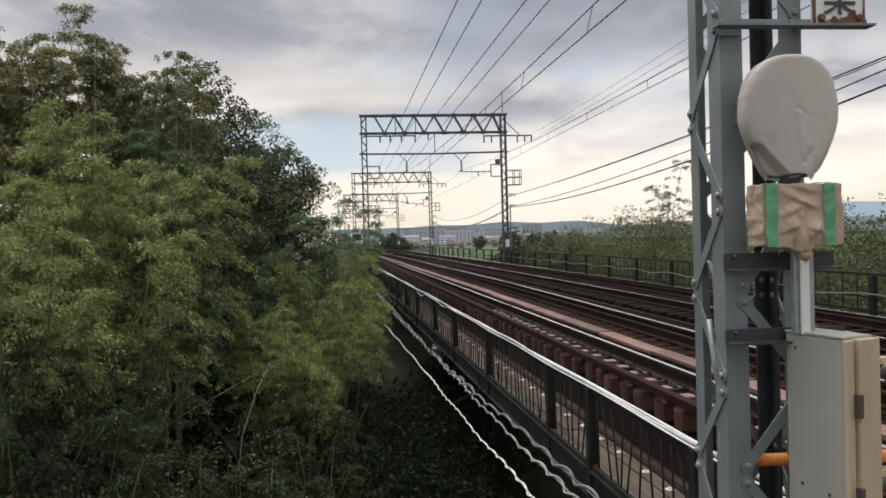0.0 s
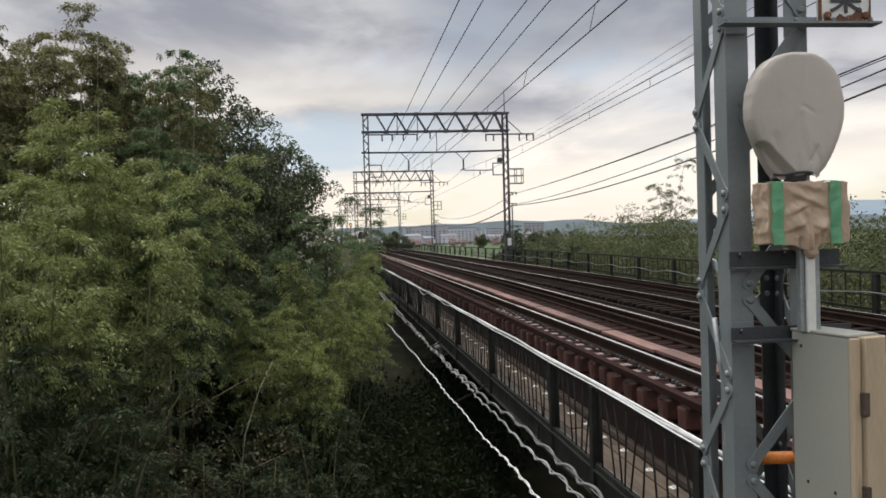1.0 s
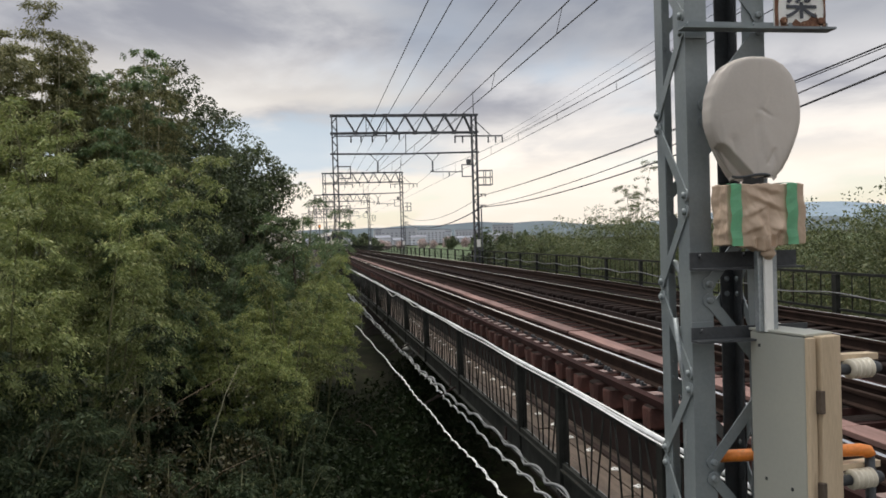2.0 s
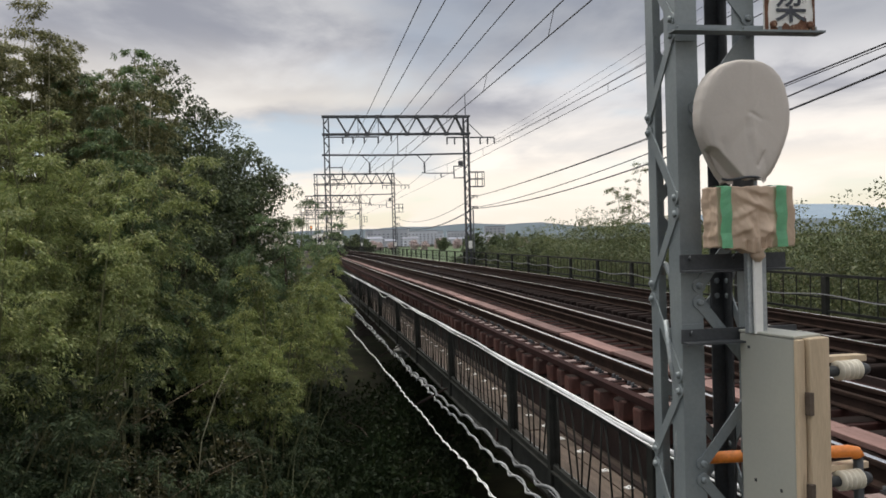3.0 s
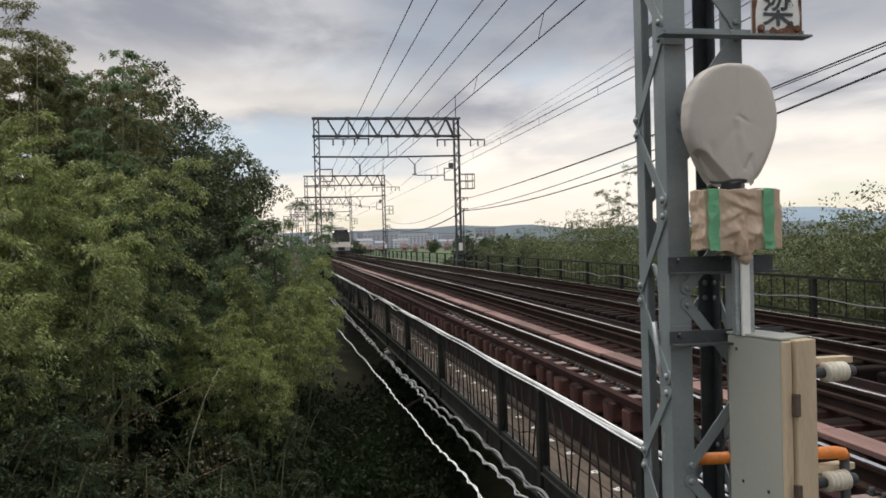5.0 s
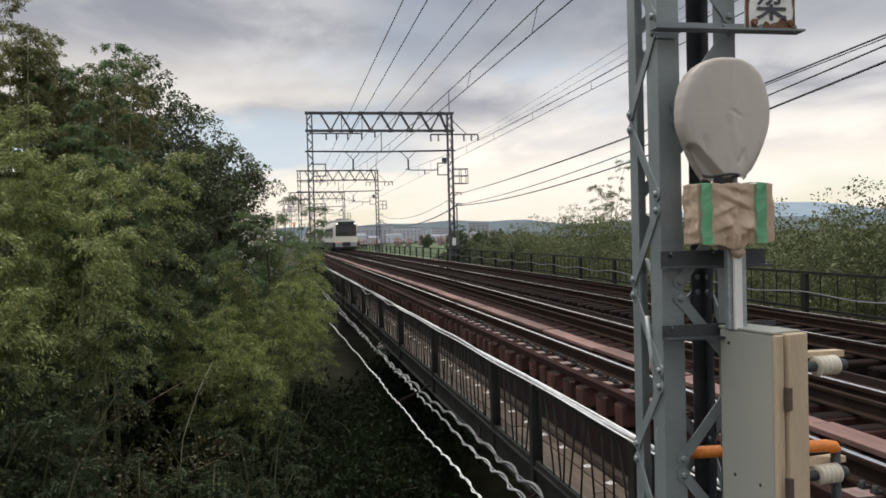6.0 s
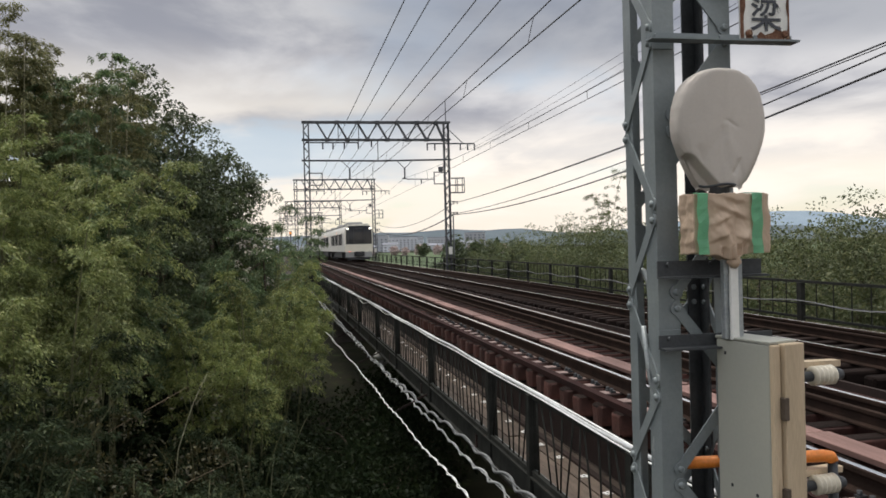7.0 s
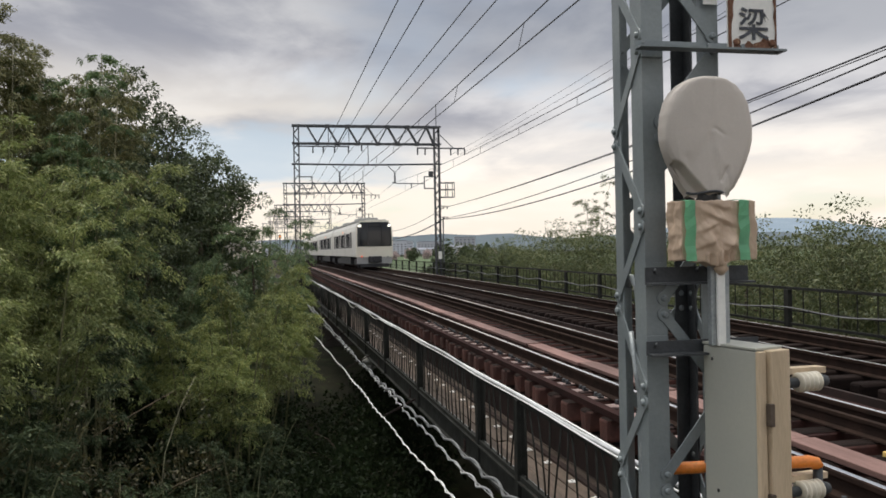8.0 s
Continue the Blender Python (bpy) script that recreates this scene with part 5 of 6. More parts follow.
def cabinet():
    """A narrow relay cabinet: grey-green sheet sides, timber edge with hinges."""
    t = thing("relay_cabinet", "narrow grey-green steel cabinet with a weathered timber edge", "cabinet")
    m = pose(2.42, 3.67, 0, 0, 0, 14)
    # local axes: x along the timber front, y back along the sheet side
    L = 0.40

    def put(name, lo, hi, mat, label="", bevel=0.006):
        bm = bmesh.new()
        box(bm, lo, hi, m, bevel)
        return part(name, scaled(bm), mat, t, label)

    put("body", (0.0, 0.02, -0.75), (0.19, L, 0.795), "cabinet", "", 0.008)
    put("lid", (-0.003, 0.016, 0.798), (0.194, L + 0.004, 0.812), "cabinet", "folded sheet lid", 0.003)
    put("corner_trim", (-0.004, -0.012, -0.75), (0.045, 0.019, 0.795), "wood")
    d = put("door_edge", (0.055, -0.035, -0.75), (0.195, 0.018, 0.80), "wood", "weathered pale timber door edge")
    for z in (0.46, -0.02, -0.5):
        bm = bmesh.new()
        box(bm, (0.034, -0.046, z - 0.06), (0.066, -0.013, z + 0.06), m, 0.003)
        part("hinge", scaled(bm), "bark", d, "dark rusty hinge")
    for k, (y, z) in enumerate(((0.3, -0.02), (0.12, -0.03), (0.33, 0.72))):
        bm = bmesh.new()
        p = m @ Vector((-0.002, y, z))
        box(bm, (p.x - 0.004, p.y - 0.006, p.z - 0.008), (p.x + 0.004, p.y + 0.006, p.z + 0.008))
        part("latch", scaled(bm), "dark_steel", t)
    # timber blocks and insulators on the track side
    for z in (0.56, -0.07):
        k = thing("line_insulator", "ribbed cream porcelain insulator on a timber arm", "insulator", "line insulators")
        bm = bmesh.new()
        bar(bm, (2.60, 3.98, z + 0.07), (3.12, 4.10, z + 0.048), 0.07, 0.036)
        part("arm", scaled(bm), "wood", k)
        bm = bmesh.new()
        tube(bm, [(2.62, 3.95, z), (2.86, 3.97, z)], 0.03, 10)
        part("stem", scaled(bm), "dark_steel", k)
        bm = bmesh.new()
        pts, rs = [], []
        for i in range(21):
            pts.append((2.86 + 0.16 * i / 20, 3.97 + 0.02 * i / 20, z))
            rs.append((0.032, 0.056, 0.058, 0.036)[i % 4])
        tube(bm, pts, rs, 20)
        part("porcelain", scaled(bm), "porcelain", k, smooth=False)
        bm = bmesh.new()
        tube(bm, [(3.015, 3.985, z), (3.07, 3.99, z)], [0.045, 0.03], 10)
        part("cap", scaled(bm), "dark_steel", k)
    k = thing("orange_pipe", "orange plastic pipe on a dark upright beside the cabinet", "pipe")
    bm = bmesh.new()
    tube(bm, [(2.10, 4.3, 0.02), (2.5, 4.2, 0.04), (2.985, 4.04, 0.075), (3.02, 4.03, 0.07), (3.03, 4.027, 0.045)], 0.036, 12)
    part("pipe", scaled(bm), "orange", k, smooth=True)
    bm = bmesh.new()
    tube(bm, [(3.03, 4.027, 0.045), (3.035, 4.025, -0.6)], 0.028, 10)
    part("upright", scaled(bm), "dark_steel", k, "dark upright under the pipe")
    bm = bmesh.new()
    box(bm, (2.12, 4.28, -0.12), (2.17, 4.32, 0.12))
    part("clip", scaled(bm), "orange", k)


post_assembly()
sign()
hooded_signal()
cabinet()


# ---- the train ----
def train_thing():
    """Four cars; its own zero is on the rails under the leading face, the cars trail along +y."""
    t = thing("train", "cream and silver electric train with dark glass front, headlamps lit", "train")
    CAR, W, Z0, Z1 = 20.3, 1.39, 0.98, 3.58
    section = [(-W, Z0), (-W, 2.9), (-W + 0.06, 3.25), (-W + 0.22, 3.5), (-W + 0.55, 3.66), (-0.5, 3.73), (0.5, 3.73), (W - 0.55, 3.66), (W - 0.22, 3.5), (W - 0.06, 3.25), (W, 2.9), (W, Z0)]
    for c in range(4):
        y0, y1 = c * 20.8 + (0.35 if c == 0 else 0.0), c * 20.8 + CAR
        n = len(section)
        vs = [(x, y, z) for y in (y0, y1) for x, z in section]
        fs = [(i, (i + 1) % n, (i + 1) % n + n, i + n) for i in range(n)] + [tuple(range(n))[::-1], tuple(range(n, 2 * n))]
        body = mesh_object("car_body", vs, fs, ["train_side"], t)
        bm = bmesh.new()
        box(bm, (-W - 0.004, y0 + 0.02, Z0 - 0.02), (W + 0.004, y1 - 0.02, 1.42))
        part("lower_panel", bm, "train_side", body)
        for yr in (3.0, 13.0):
            bm = bmesh.new()
            box(bm, (-0.75, y0 + yr, 3.72), (0.75, y0 + yr + 3.3, 4.02), bevel=0.06)
            part("roof_unit", bm, "train_roof", body, "light grey roof cooler")
        bm = bmesh.new()
        box(bm, (-1.05, y0 + 0.8, 3.62), (1.05, y1 - 0.3, 3.78), bevel=0.03)
        part("roof", bm, "train_roof", body)
        bm = bmesh.new()
        box(bm, (-1.2, y0 + 5.5, 0.32), (1.2, y1 - 5.5, 0.97))
        part("underframe", bm, "train_dark", body)
        for yb in (2.9, 17.2):
            bm = bmesh.new()
            box(bm, (-1.05, y0 + yb - 1.35, 0.28), (1.05, y0 + yb + 1.35, 0.75), bevel=0.05)
            part("bogie", bm, "train_dark", body)
            for dy in (-1.05, 1.05):
                for s in (-1, 1):
                    bm = bmesh.new()
                    tube(bm, [(s * 0.66, y0 + yb + dy, 0.43), (s * 0.79, y0 + yb + dy, 0.43)], 0.43, 18)
                    part("wheel", bm, "train_dark", body)
        doors = [y0 + (2.6 if c == 0 else 1.8) + k * (4.75 if c == 0 else 5.0) for k in range(4)]
        for s in (-1, 1):
            if c < 2:
                bm = bmesh.new()
                box(bm, (s * W - 0.016, doors[1] + 1.9, 2.9), (s * W + 0.022, doors[1] + 2.8, 3.08))
                part("side_display", bm, "display", body, "orange lit destination display")
            for d in doors:
                bm = bmesh.new()
                box(bm, (s * W - 0.012, d, 1.08), (s * W + 0.012, d + 1.3, 2.98), bevel=0.008)
                part("door", bm, "train_side", body)
                for o in (0.16, 0.74):
                    bm = bmesh.new()
                    box(bm, (s * W - 0.018, d + o, 1.62), (s * W + 0.018, d + o + 0.40, 2.88), bevel=0.01)
                    part("door_window", bm, "side_glass", body)
            for a, b in zip(doors, doors[1:]):
                bm = bmesh.new()
                third = (b - a - 1.9) / 3
                for o in range(3):
                    box(bm, (s * W - 0.010, a + 1.60 + o * third + 0.09, 1.66), (s * W + 0.010, a + 1.60 + (o + 1) * third - 0.09, 2.80), bevel=0.01)
                part("window", bm, "side_glass", body)
        if c < 3:
            bm = bmesh.new()
            box(bm, (-0.5, y1, 1.0), (0.5, y1 + 0.5, 3.3))
            part("gangway", bm, "train_dark", body)

    # the rounded cab front
    def face_y(x, z):
        return 0.02 + 0.20 * (abs(x) / W) ** 3 + 0.05 * max(0, z - 2.2) ** 2

    def face(zs, half, mat, name, off, label="", parent=t):
        bm = bmesh.new()
        nx = 16
        rows = []
        for z in zs:
            h = half(z)
            rows.append([bm.verts.new((h * (2 * i / nx - 1), face_y(h * (2 * i / nx - 1), z) + off, z)) for i in range(nx + 1)])
        back = [[bm.verts.new((v.co.x, 0.5, v.co.z)) for v in r] for r in rows]
        for a, b in zip(rows, rows[1:]):
            for i in range(nx):
                bm.faces.new((a[i], a[i + 1], b[i + 1], b[i]))
        for a, b in zip(back, back[1:]):
            for i in range(nx):
                bm.faces.new((a[i], b[i], b[i + 1], a[i + 1]))
        for f, b in ((rows[0], back[0]), (rows[-1], back[-1]), ([r[0] for r in rows], [r[0] for r in back]), ([r[-1] for r in rows], [r[-1] for r in back])):
            for i in range(len(f) - 1):
                bm.faces.new((f[i], f[i + 1], b[i + 1], b[i]))
        return part(name, bm, mat, parent, label)

    def top_half(z):
        return W * (1.0 if z < 2.9 else 0.985 if z < 3.2 else 0.93 if z < 3.45 else 0.80)

    face([0.92, 1.2, 1.68], lambda z: W, "train_white", "front_panel", 0.0, "cream lower front panel")
    hood = face([1.68, 2.2, 2.9, 3.2, 3.45, 3.66], top_half, "train_white", "front_frame", 0.01, "cream rim round the front glass")
    face([1.72, 2.2, 2.9, 3.18, 3.40, 3.54], lambda z: top_half(z) - 0.09, "glass", "front_glass", -0.02, "large dark windscreen", hood)
    face([0.42, 0.92], lambda z: W * 0.95, "train_grey", "skirt", 0.05, "grey front skirt")
    bm = bmesh.new()
    box(bm, (-0.5, -0.08, 0.50), (0.5, 0.2, 0.98), bevel=0.05)
    part("coupler_recess", bm, "train_dark", t, "dark coupler opening")
    bm = bmesh.new()
    bar(bm, (0, -0.35, 0.72), (0, 0.1, 0.72), 0.22, 0.24)
    part("coupler", bm, "train_dark", t)
    bm = bmesh.new()
    box(bm, (-1.1, 0.1, 0.16), (1.1, 0.2, 0.42), bevel=0.03)
    part("guard", bm, "train_dark", t, "rail guard")
    for x in (-1, 1):
        bm = bmesh.new()
        box(bm, (x * 1.12 - 0.11, -0.01, 3.18), (x * 1.12 + 0.11, 0.3, 3.36), bevel=0.05)
        part("headlamp", bm, "lamp_white", t, "lit white headlamp")
        bm = bmesh.new()
        box(bm, (x * 0.98 - 0.06, 0.0, 0.93), (x * 0.98 + 0.06, 0.12, 1.00), bevel=0.02)
        part("marker_lamp", bm, "lamp_red" if x < 0 else "train_grey", t)
    for x in (-0.52, 0.52):
        bm = bmesh.new()
        bar(bm, (x, -0.02, 1.75), (x, 0.06, 3.4), 0.035)
        part("screen_pillar", bm, "train_dark", t)
    bm = bmesh.new()
    box(bm, (-0.42, 0.0, 3.2), (0.42, 0.2, 3.4))
    part("destination_blind", bm, "train_dark", t)
    return t


train = train_thing()


# ---- a colour light signal past the bushes ----
def far_signal():
    t = thing("trackside_signal", "slim trackside signal showing an orange lamp", "signal", at=(-0.85, 62, 0))
    bm = bmesh.new()
    tube(bm, [(0, 0, -4.6), (0, 0, 2.5)], 0.05, 8)
    part("mast", bm, "dark_steel", t)
    bm = bmesh.new()
    box(bm, (-0.1, -0.1, 2.5), (0.1, 0.1, 2.8), bevel=0.05)
    part("head", bm, "dark_steel", t)
    bm = bmesh.new()
    tube(bm, [(0, -0.16, 2.65), (0, -0.09, 2.65)], 0.065, 12)
    part("lamp", bm, "lamp_orange", t, "lit orange lamp")


far_signal()
# ---- plants ----
def leaf_arrays(rng, at, way, size, width):
    """Folded lance-shaped leaves at points, along unit directions."""
    n = len(at)
    up = rng.normal(size=(n, 3)) + np.array([0, 0, 0.6])
    side = np.cross(way, up)
    side /= np.linalg.norm(side, axis=1)[:, None] + 1e-9
    s = (size * rng.uniform(0.6, 1.25, n))[:, None]
    w = width * rng.uniform(0.7, 1.3, n)[:, None] * s
    mid = at + way * s * 0.42
    tip = at + way * s + np.array([0, 0, -0.12]) * s
    v = np.stack([at, mid + side * w, tip, mid - side * w], axis=1).reshape(-1, 3)
    f = np.arange(n * 4).reshape(n, 4)
    return v, f


def leafy(name, v, f, mat, parent, label=""):
    me = bpy.data.meshes.new(name)
    n = len(f)
    me.vertices.add(len(v))
    me.vertices.foreach_set("co", v.astype(np.float32).ravel())
    me.loops.add(n * 4)
    me.loops.foreach_set("vertex_index", f.astype(np.int32).ravel())
    me.polygons.add(n)
    me.polygons.foreach_set("loop_start", np.arange(0, n * 4, 4, dtype=np.int32))
    me.update(calc_edges=True)
    me.validate()
    me.materials.append(LEAF[mat])
    ob = new(name, me)
    ob.parent = parent
    return tagged(ob, label)


def unit(a):
    return a / (np.linalg.norm(a, axis=-1)[..., None] + 1e-9)


def bamboo(seed, height, culms, spread, label, mat="bamboo", low=0.12, dens=1.0, leaf=0.085, per=300, gap=0.8, size=1.0, lean_by=1.0, short=0.66, flat_by=0.3, top=1.0, thick=0.028, stem="green_culm"):
    """A clump of arching culms, each hung with flat, layered, nodding sprays of narrow leaves."""
    rng = np.random.default_rng(seed)
    t = thing("bamboo", label, "bamboo", "bamboo grove")
    at, way = [], []
    for c in range(culms):
        a = 2 * math.pi * (c + rng.uniform(-0.3, 0.3)) / culms
        base = np.array([math.cos(a), math.sin(a), 0]) * rng.uniform(0.15, spread)
        lean = np.array([math.cos(a + rng.normal() * 0.5), math.sin(a + rng.normal() * 0.5), 0]) * rng.uniform(0.5, 1.5) * lean_by
        h = height * (1.0 if c == 0 else rng.uniform(short, 0.97))
        ks = np.linspace(0, 1, 12)
        line = base + lean * (ks ** 2.2)[:, None] + np.array([0, 0, 1]) * (h * (ks - 0.05 * ks ** 6))[:, None]
        bm = bmesh.new()
        tube(bm, [tuple(p) for p in line], [thick * (1 - 0.8 * k) + 0.004 for k in ks], 5)
        part("culm", bm, stem, t)
        for z in [*np.arange(low * h + rng.uniform(0, 0.7), h * 0.96, gap), h * 0.985]:
            k = min(z / h, 1.0)
            p = np.array([np.interp(k, ks, line[:, i]) for i in range(3)])
            for b in range(max(1 if k < 0.9 else 4, int(rng.poisson(1.25 * dens)))):
                # a spray leaves the culm outwards, rises a little, then nods
                aa = a + rng.normal() * 1.4 if k < 0.85 else rng.uniform(0, 6.28)
                out = np.array([math.cos(aa), math.sin(aa), 0.0])
                side = np.array([-out[1], out[0], 0.0])
                r = size * (0.8 + 0.65 * math.sin(math.pi * min(1, 0.2 + 0.8 * k))) * (1 - 0.5 * top * max(0, k - 0.7) / 0.3) * rng.uniform(0.65, 1.25)
                rise, nod = rng.uniform(0.25, 0.75), rng.uniform(0.5, 0.95)
                n = int(per * r * rng.uniform(0.8, 1.2))
                twigs = rng.uniform(-1, 1, (max(5, int(11 * r)), 2))
                pick = rng.integers(0, len(twigs), n)
                # leaves gather on side twigs set along the spray
                s0 = 0.06 + 0.86 * np.abs(twigs[pick, 0])
                reach = rng.beta(1.6, 1.2, n)
                fan = 0.42 * r * np.sin(np.pi * np.clip(s0 * 0.85 + 0.08, 0, 1)) * twigs[pick, 1] * reach
                s = np.clip(s0 + 0.16 * reach, 0, 1.1)
                q0 = p + out * (r * s)[:, None] + side * fan[:, None] + np.array([0, 0, 1]) * (r * (rise * s - nod * s ** 2) - 0.25 * np.abs(fan))[:, None]
                at.append(q0 + rng.normal(size=(n, 3)) * np.array([0.05, 0.05, 0.05 * flat_by / 0.3]) * size)
                slope = rise - 2 * nod * s
                w = np.sign(twigs[pick, 1])[:, None] * side * 0.7 * reach[:, None]
                way.append(np.stack([0.8 * out[0] + w[:, 0] + rng.normal(size=n) * 0.75, 0.8 * out[1] + w[:, 1] + rng.normal(size=n) * 0.75, slope * 0.6 - 0.3 + rng.normal(size=n) * 0.4], axis=1))
    v, f = leaf_arrays(rng, np.concatenate(at), unit(np.concatenate(way)), leaf, 0.15)
    leafy("leaves", v, f, mat, t)
    return t


def broadleaf(seed, height, radius, crown_z, label, mat="evergreen", clumps=120, per=120, leaf=0.16, cat="tree", dead=0, squash=1.0):
    """A tapered trunk, forked limbs, and a crown of leaf clumps with gaps."""
    rng = np.random.default_rng(seed)
    t = thing("tree" if cat == "tree" else "bush", label, cat, "trees by the line" if cat == "tree" else "scrub")
    bm = bmesh.new()
    top = height - radius * 0.9
    trunk = [(0.25 * math.sin(z * 0.5 + seed), 0.2 * math.cos(z * 0.4 + seed), z) for z in np.linspace(0, max(top, 0.5), 8)]
    tube(bm, trunk, [0.05 * height / 3 * (1 - 0.7 * i / 7) + 0.012 for i in range(8)], 7)
    part("trunk", bm, "bark", t)
    zc, hz = crown_z, height - crown_z
    cs = []
    while len(cs) < clumps:
        p = rng.uniform(-1, 1, 3)
        r = np.linalg.norm(p)
        if r > 1 or r < 0.35:
            continue
        p = p * (1 + 0.16 * math.sin(5 * math.atan2(p[1], p[0]) + seed) + 0.10 * math.sin(9 * p[2] + seed))
        z = p[2] * hz if p[2] > 0 else p[2] * min(crown_z, hz * 1.6) * squash
        cs.append((p[0] * radius, p[1] * radius, zc + z))
    cs = np.array(cs)
    for c in cs[:: max(1, clumps // (16 if cat == "tree" else 4))]:
        bm = bmesh.new()
        k = rng.integers(2, 8)
        a = np.array(trunk[k])
        mid = (a + c) / 2 + np.array([0, 0, 0.1 * radius])
        tube(bm, [tuple(a), tuple(mid), tuple(c)], [0.016 * height / 3 + 0.01, 0.018, 0.007], 5)
        part("limb", bm, "bark", t)
    at, way = [], []
    for c in cs:
        n = int(per * rng.uniform(0.6, 1.4))
        rad = radius * rng.uniform(0.12, 0.26)
        d = unit(rng.normal(size=(n, 3)) + np.array([0, 0, 0.25]))
        p = d * rad * (rng.uniform(0.25, 1, n) ** 0.5)[:, None] * np.array([1.15, 1.15, 0.75])
        at.append(c + p)
        way.append(unit(d + rng.normal(size=(n, 3)) * 0.6 + np.array([0, 0, -0.25])))
    v, f = leaf_arrays(rng, np.concatenate(at), np.concatenate(way), leaf, 0.24)
    leafy("crown", v, f, mat, t)
    return t


def place(src, spots):
    """Set the first where it belongs and copy it to the rest: x, y, z, turn, size."""
    made = []
    for i, (x, y, z, rz, s) in enumerate(spots):
        ob = src if i == 0 else copy_thing(src, pose(x, y, z, 0, 0, rz))
        if i == 0:
            ob.matrix_basis = pose(x, y, z, 0, 0, rz)
        ob.scale = (s, s, s)
        made.append(ob)
    return made


GZ = -4.6
# tall old bamboo: bare pale stems under dark leafy heads
b3 = bamboo(7, 11.5, 6, 0.85, "tall old bamboo, bare pale stems under dark leafy heads", "old_bamboo", low=0.72, dens=2.1, leaf=0.085, size=0.72, per=280, gap=0.42, lean_by=0.45, short=0.88, top=0.35, thick=0.022, stem="culm")
place(b3, [(-6.85, 17.0, GZ, 0, 1.02), (-6.05, 17.4, GZ, 75, 0.99), (-5.3, 18.0, GZ, 160, 0.97), (-4.75, 18.2, GZ, 20, 0.93), (-7.1, 16.2, GZ, 220, 0.91), (-7.8, 17.2, GZ, 300, 0.93), (-4.8, 19.5, GZ, 100, 0.93)])
# one slim green stand rising by them
b4 = bamboo(4, 10.5, 4, 0.3, "slim green bamboo stand leaning out of the grove", "bush", low=0.4, dens=1.7, leaf=0.095, size=0.62, per=260, gap=0.45, lean_by=0.35, short=0.78, top=0.3)
place(b4, [(-4.2, 17.0, GZ, 0, 1.03), (-3.95, 16.0, GZ, 140, 0.84)])
# leafy yellow-green bamboo close by
b1 = bamboo(1, 7.8, 7, 0.8, "yellow-green bamboo clump with layered drooping sprays", low=0.57, dens=1.6, leaf=0.076, per=310, gap=0.5, size=0.85, short=0.72)
place(b1, [(-4.6, 13.2, GZ, 0, 0.97), (-5.55, 12.5, GZ, 70, 0.93), (-4.0, 14.4, GZ, 200, 0.88), (-6.3, 14.0, GZ, 140, 1.08), (-4.9, 15.2, GZ, 280, 1.14), (-7.2, 15.0, GZ, 20, 1.12), (-4.75, 16.2, GZ, 110, 1.1), (-5.7, 15.0, GZ, 330, 1.12)])
# shade under the taller clumps is in this one's darker leaf colour
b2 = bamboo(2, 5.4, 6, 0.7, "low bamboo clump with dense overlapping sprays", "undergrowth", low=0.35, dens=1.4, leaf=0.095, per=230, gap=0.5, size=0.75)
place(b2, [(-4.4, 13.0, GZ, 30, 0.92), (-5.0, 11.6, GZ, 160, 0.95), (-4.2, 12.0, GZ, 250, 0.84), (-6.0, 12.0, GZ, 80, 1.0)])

# dark evergreens behind, stepping down towards the line
e1 = broadleaf(15, 11.4, 1.9, 8.2, "dark evergreen tree with dense drooping tufts behind the bamboo", clumps=150, per=140, leaf=0.115, squash=0.75)
place(e1, [(-4.95, 24.0, GZ, 0, 1.0), (-6.8, 21.0, GZ, 110, 0.86), (-8.6, 21.5, GZ, 230, 0.88), (-5.2, 20.4, GZ, 60, 0.82)])
e2 = broadleaf(12, 9.6, 1.8, 6.6, "dark evergreen tree with a lumpy outline", clumps=150, per=140, leaf=0.115, squash=0.8)
place(e2, [(-3.75, 25.5, GZ, 0, 1.07), (-2.65, 27.0, GZ, 140, 1.0), (-4.3, 23.0, GZ, 250, 1.0), (-2.9, 25.0, GZ, 60, 0.93), (-3.9, 21.0, GZ, 200, 0.76), (-5.6, 22.6, GZ, 20, 0.9)])

# green bamboo of middle height in front of the evergreens
m1 = bamboo(23, 7.3, 6, 0.8, "green bamboo with flat layered sprays below the evergreens", "bush", low=0.4, dens=1.4, leaf=0.08, per=270, gap=0.55, size=0.85, short=0.72)
place(m1, [(-3.1, 21.0, GZ, 0, 0.97), (-2.35, 24.0, GZ, 90, 0.98), (-1.5, 28.0, GZ, 200, 1.14), (-3.3, 20.0, GZ, 300, 0.88), (-1.9, 22.0, GZ, 40, 0.86), (-1.2, 32.0, GZ, 130, 1.0), (-1.45, 26.0, GZ, 260, 1.08)])
# young bamboo spilling towards the railway
s1 = bamboo(21, 5.6, 8, 0.75, "young bright green bamboo spilling towards the railway", "young_bamboo", low=0.56, dens=1.6, leaf=0.070, per=320, gap=0.38, size=0.7, short=0.62, lean_by=0.7)
place(s1, [(-1.5, 17.2, GZ, 0, 0.94), (-1.2, 18.9, GZ, 90, 1.02), (-1.95, 17.5, GZ, 200, 0.86), (-0.95, 21.5, GZ, 300, 1.04), (-0.75, 25.0, GZ, 150, 1.05), (-0.8, 30, GZ, 100, 1.12), (-1.3, 40, GZ, 10, 1.1), (-0.6, 27.5, GZ, 220, 1.08)])
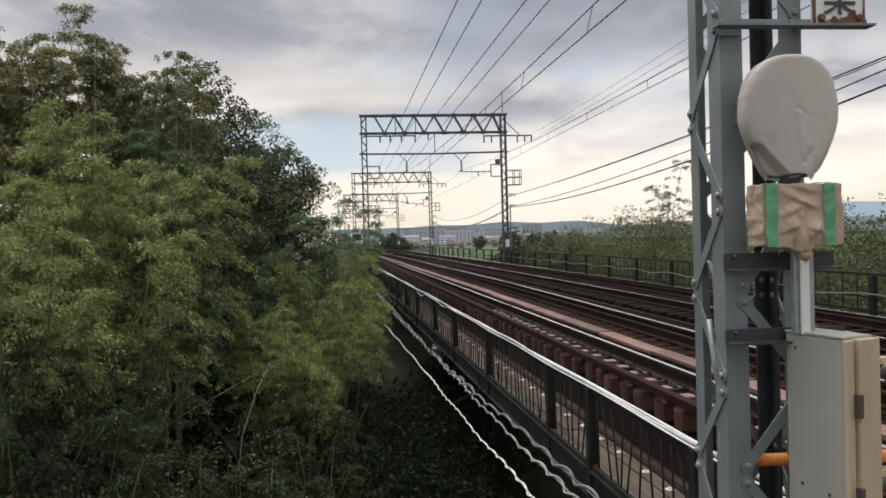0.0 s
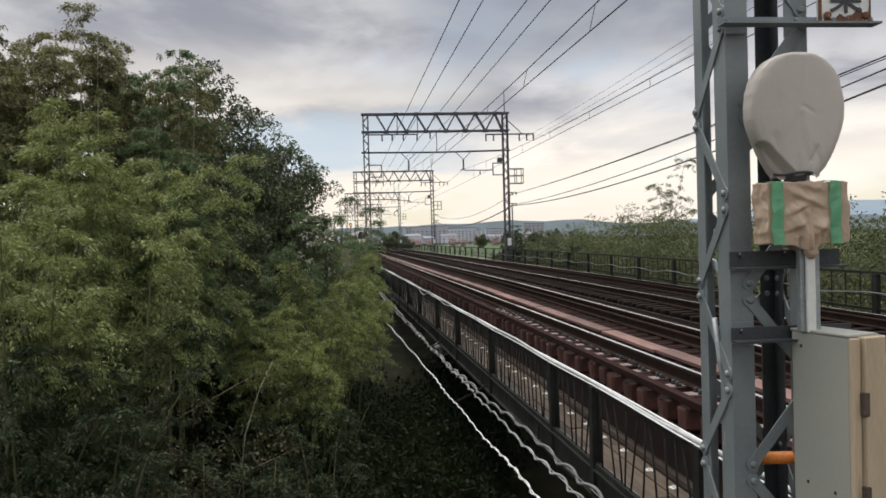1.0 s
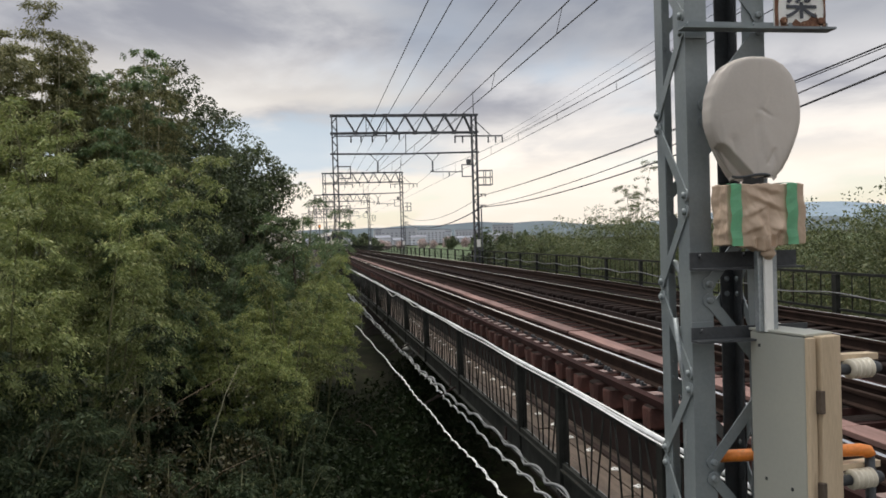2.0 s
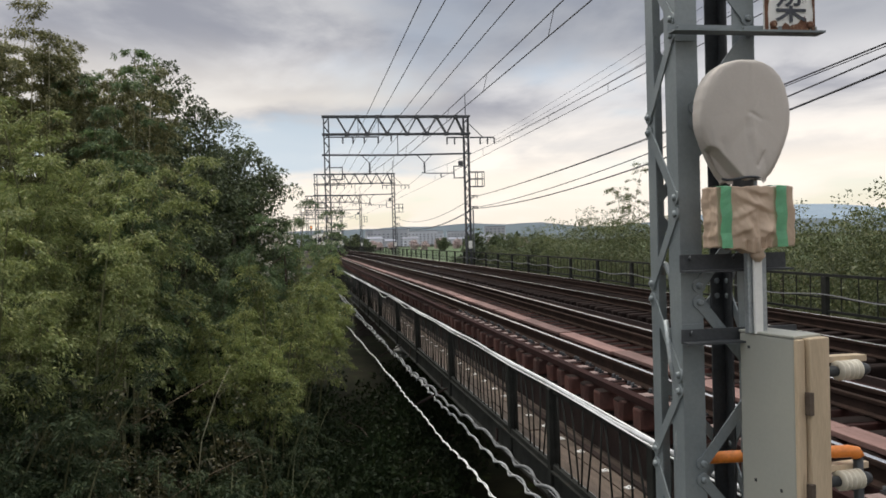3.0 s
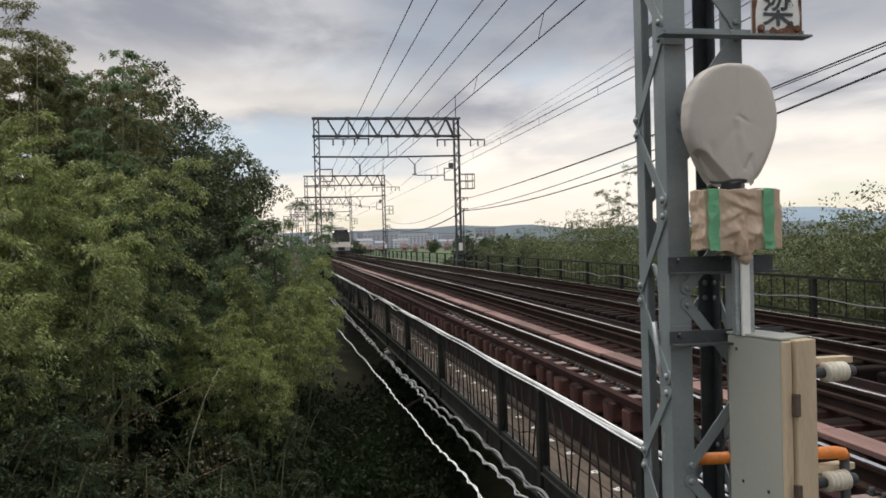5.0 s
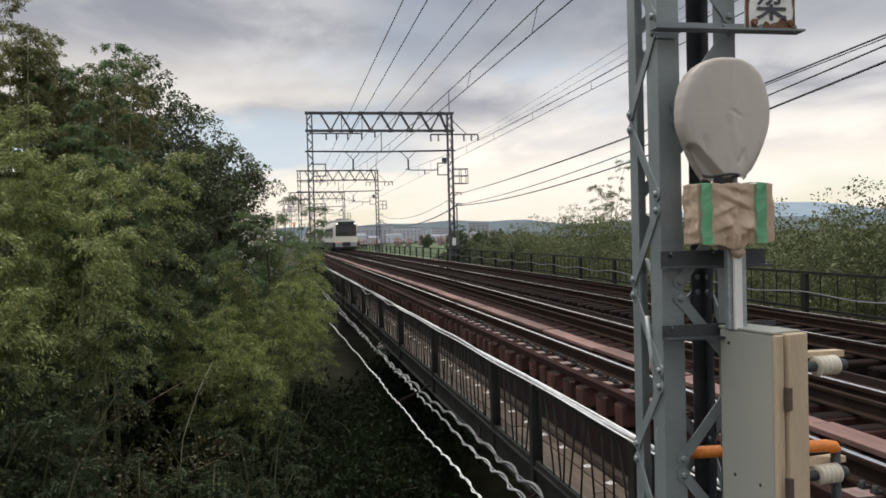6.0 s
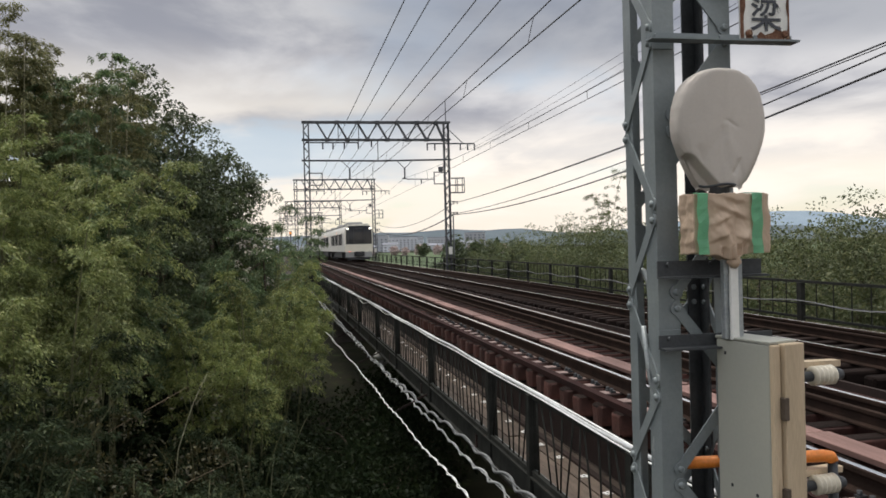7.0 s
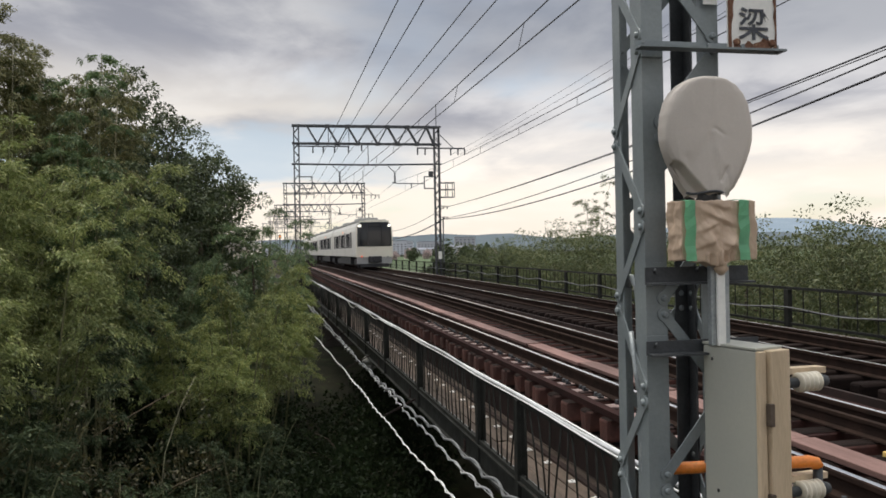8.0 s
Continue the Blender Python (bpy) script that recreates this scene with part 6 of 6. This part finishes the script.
# low undergrowth; u1 and u3 have shade put into their leaf colours
u1 = broadleaf(31, 2.1, 1.3, 0.9, "low undergrowth bush, leaves coloured as in shade", "shade", 50, 30, 0.13, "bush", squash=0.9)
spots = []
rng_u = random.Random(6)
for k in range(18):
    y = rng_u.uniform(7.5, 20)
    x = rng_u.uniform(-0.62 * y, -0.02 * y + 0.3)
    spots.append((x, y, GZ, rng_u.uniform(0, 360), rng_u.uniform(0.7, 1.2)))
# dark-leaved bushes deepen the shade beside the bridge
for k in range(30):
    y = 8 + k * 0.7
    spots.append((min(y * rng_u.uniform(-0.06, 0.24), 3.2), y, GZ, rng_u.uniform(0, 360), rng_u.uniform(0.75, 1.1)))
for k in range(14):
    y = 10 + k * 0.7
    spots.append((y * rng_u.uniform(-0.02, 0.10), y, GZ, rng_u.uniform(0, 360), rng_u.uniform(0.7, 0.95)))
# more dark leaves as the shade at the back of the hollow
for k in range(6):
    spots.append((-5.2 + k * 0.5, 19.5 + 0.3 * (k % 3), GZ, k * 50, 1.6))
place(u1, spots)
u2 = broadleaf(32, 2.0, 1.2, 0.9, "dry yellow-brown bush among the undergrowth", "dry", 50, 110, 0.048, "bush", squash=0.9)
place(u2, [(-3.3, 11.4, GZ, 0, 1.55), (-4.4, 10.0, GZ, 90, 1.35), (-2.3, 11.6, GZ, 200, 1.3), (-2.9, 12.6, GZ, 40, 1.7)])
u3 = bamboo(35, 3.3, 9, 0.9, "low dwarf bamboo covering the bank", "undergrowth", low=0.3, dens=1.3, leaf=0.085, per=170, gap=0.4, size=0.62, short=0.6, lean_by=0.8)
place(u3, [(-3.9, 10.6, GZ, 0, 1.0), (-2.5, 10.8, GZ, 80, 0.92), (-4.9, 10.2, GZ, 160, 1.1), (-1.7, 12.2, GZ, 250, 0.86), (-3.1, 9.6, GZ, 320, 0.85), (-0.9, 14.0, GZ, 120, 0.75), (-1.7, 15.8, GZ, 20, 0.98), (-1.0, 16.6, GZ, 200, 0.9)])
w1 = broadleaf(33, 1.6, 0.6, 0.9, "shrub with small white blossom in the scrub", "blossom", 12, 26, 0.10, "bush")
place(w1, [(-1.35, 23.4, 0.15, 0, 1.0)])


def stray_stems():
    """Bare leaning stems and twigs in front of the dark hollow."""
    rng = random.Random(17)
    for a, b, r, mat in (((-4.3, 12.6, -2.3), (-1.9, 13.2, -0.85), 0.012, "dead"), ((-2.9, 11.2, -2.6), (-1.1, 12.2, -1.85), 0.010, "dead"), ((-2.3, 14.6, -2.2), (-1.8, 15.0, -0.9), 0.011, "culm")):
        a, b = Vector(a), Vector(b)
        bm = bmesh.new()
        mid = (a + b) / 2 + Vector((0, 0, 0.12))
        foot = Vector((a.x - 0.3, a.y, -4.6))
        tube(bm, [foot, a, mid, b], [r * 1.3, r, r * 0.8, r * 0.4], 6)
        for k in range(4):
            p = a + (b - a) * rng.uniform(0.3, 1)
            tube(bm, [p, p + Vector((rng.uniform(-0.3, 0.3), rng.uniform(-0.2, 0.2), rng.uniform(0.1, 0.4)))], [r * 0.35, r * 0.15], 4)
        part("fallen_stem", bm, mat, None, "bare dry stem leaning across the undergrowth", category="stem", group="stray stems")


stray_stems()

# beyond the far track
r1 = bamboo(41, 6.4, 9, 1.3, "low green bamboo and scrub beyond the far railing", "scrub", 0.35, 1.2, 0.09, 150, 0.75)
rng_r = random.Random(9)
spots = []
for k in range(12):
    y = 11 + k * 4.4
    spots.append((13.2 + rng_r.uniform(0, 3.5) + (y < 30) * rng_r.uniform(0, 3), y, GZ, rng_r.uniform(0, 360), rng_r.uniform(0.94, 1.06)))
for k in range(6):
    y = 16 + k * 5
    spots.append((19 + rng_r.uniform(0, 7), y, GZ, rng_r.uniform(0, 360), rng_r.uniform(1.02, 1.14)))
spots += [(14.4, 13.0, GZ, 20, 1.03), (15.6, 16.0, GZ, 140, 1.06), (14.2, 19.0, GZ, 250, 1.06), (16.6, 14.0, GZ, 310, 1.05)]
place(r1, spots)
r2 = bamboo(43, 10.6, 4, 0.5, "taller feathery bamboo standing over the scrub", "scrub", 0.42, 1.6, 0.08, 190, 0.6, 0.75, 1.0, 0.72, top=0.4, thick=0.018)
place(r2, [(13.9, 34.5, GZ, 0, 0.93), (14.9, 35.5, GZ, 90, 0.8)])
r6 = broadleaf(47, 6.3, 2.1, 3.3, "dense green scrub thicket against the far railing", "scrub", 210, 62, 0.092, "bush")
place(r6, [(13.4 + rng_r.uniform(-0.3, 1.2), 8.5 + k * 3.0, GZ, k * 77, rng_r.uniform(0.92, 1.08) * (1.05 if k < 5 else 1.09)) for k in range(15)]
      + [(17.2 + rng_r.uniform(-1.0, 2.5), 11 + k * 3.2, GZ, k * 131, rng_r.uniform(0.94, 1.02)) for k in range(8)])
r3 = broadleaf(44, 6.4, 1.7, 3.6, "dark round tree behind the far mast", "evergreen", 90, 90, 0.22)
place(r3, [(12.4, 60, GZ, 0, 1.0), (12.9, 52, GZ, 200, 0.93), (13.2, 46, GZ, 80, 0.9), (14.2, 63, GZ, 50, 0.95), (12.6, 68, GZ, 110, 0.8)])
r4 = broadleaf(45, 7.0, 3.2, 4.0, "pinkish blossoming tree in a far row", "pink", 40, 40, 0.9)
place(r4, [(28 + k * 9 + rng_r.uniform(-3, 3), 470 + rng_r.uniform(-15, 15), GZ, k * 40, rng_r.uniform(0.7, 1.0)) for k in range(12)])
r5 = broadleaf(46, 9.0, 4.0, 5.0, "dark far tree by the field", "evergreen", 60, 50, 0.9)
place(r5, [(12, 300, GZ, 0, 1.0), (17, 305, GZ, 50, 0.8), (60, 380, GZ, 10, 0.8), (75, 385, GZ, 80, 0.9), (88, 380, GZ, 150, 0.85), (100, 390, GZ, 20, 0.9), (112, 384, GZ, 70, 0.8)])


# ---- what moves ----
def motions():
    rows = []
    for t in (0.0, 1.0, 2.0, 3.0, 4.0, 5.0, 6.0, 7.0, 8.0):
        y = 57.5 + 19.3 * (8.0 - t)
        back = y + 60
        turn = math.degrees(math.atan2(bend(y) - bend(back), back - y))
        rows.append((t, pose(FAR + bend(y), y, 0.0, 0, 0, turn)))
    walk(train, rows)


motions()
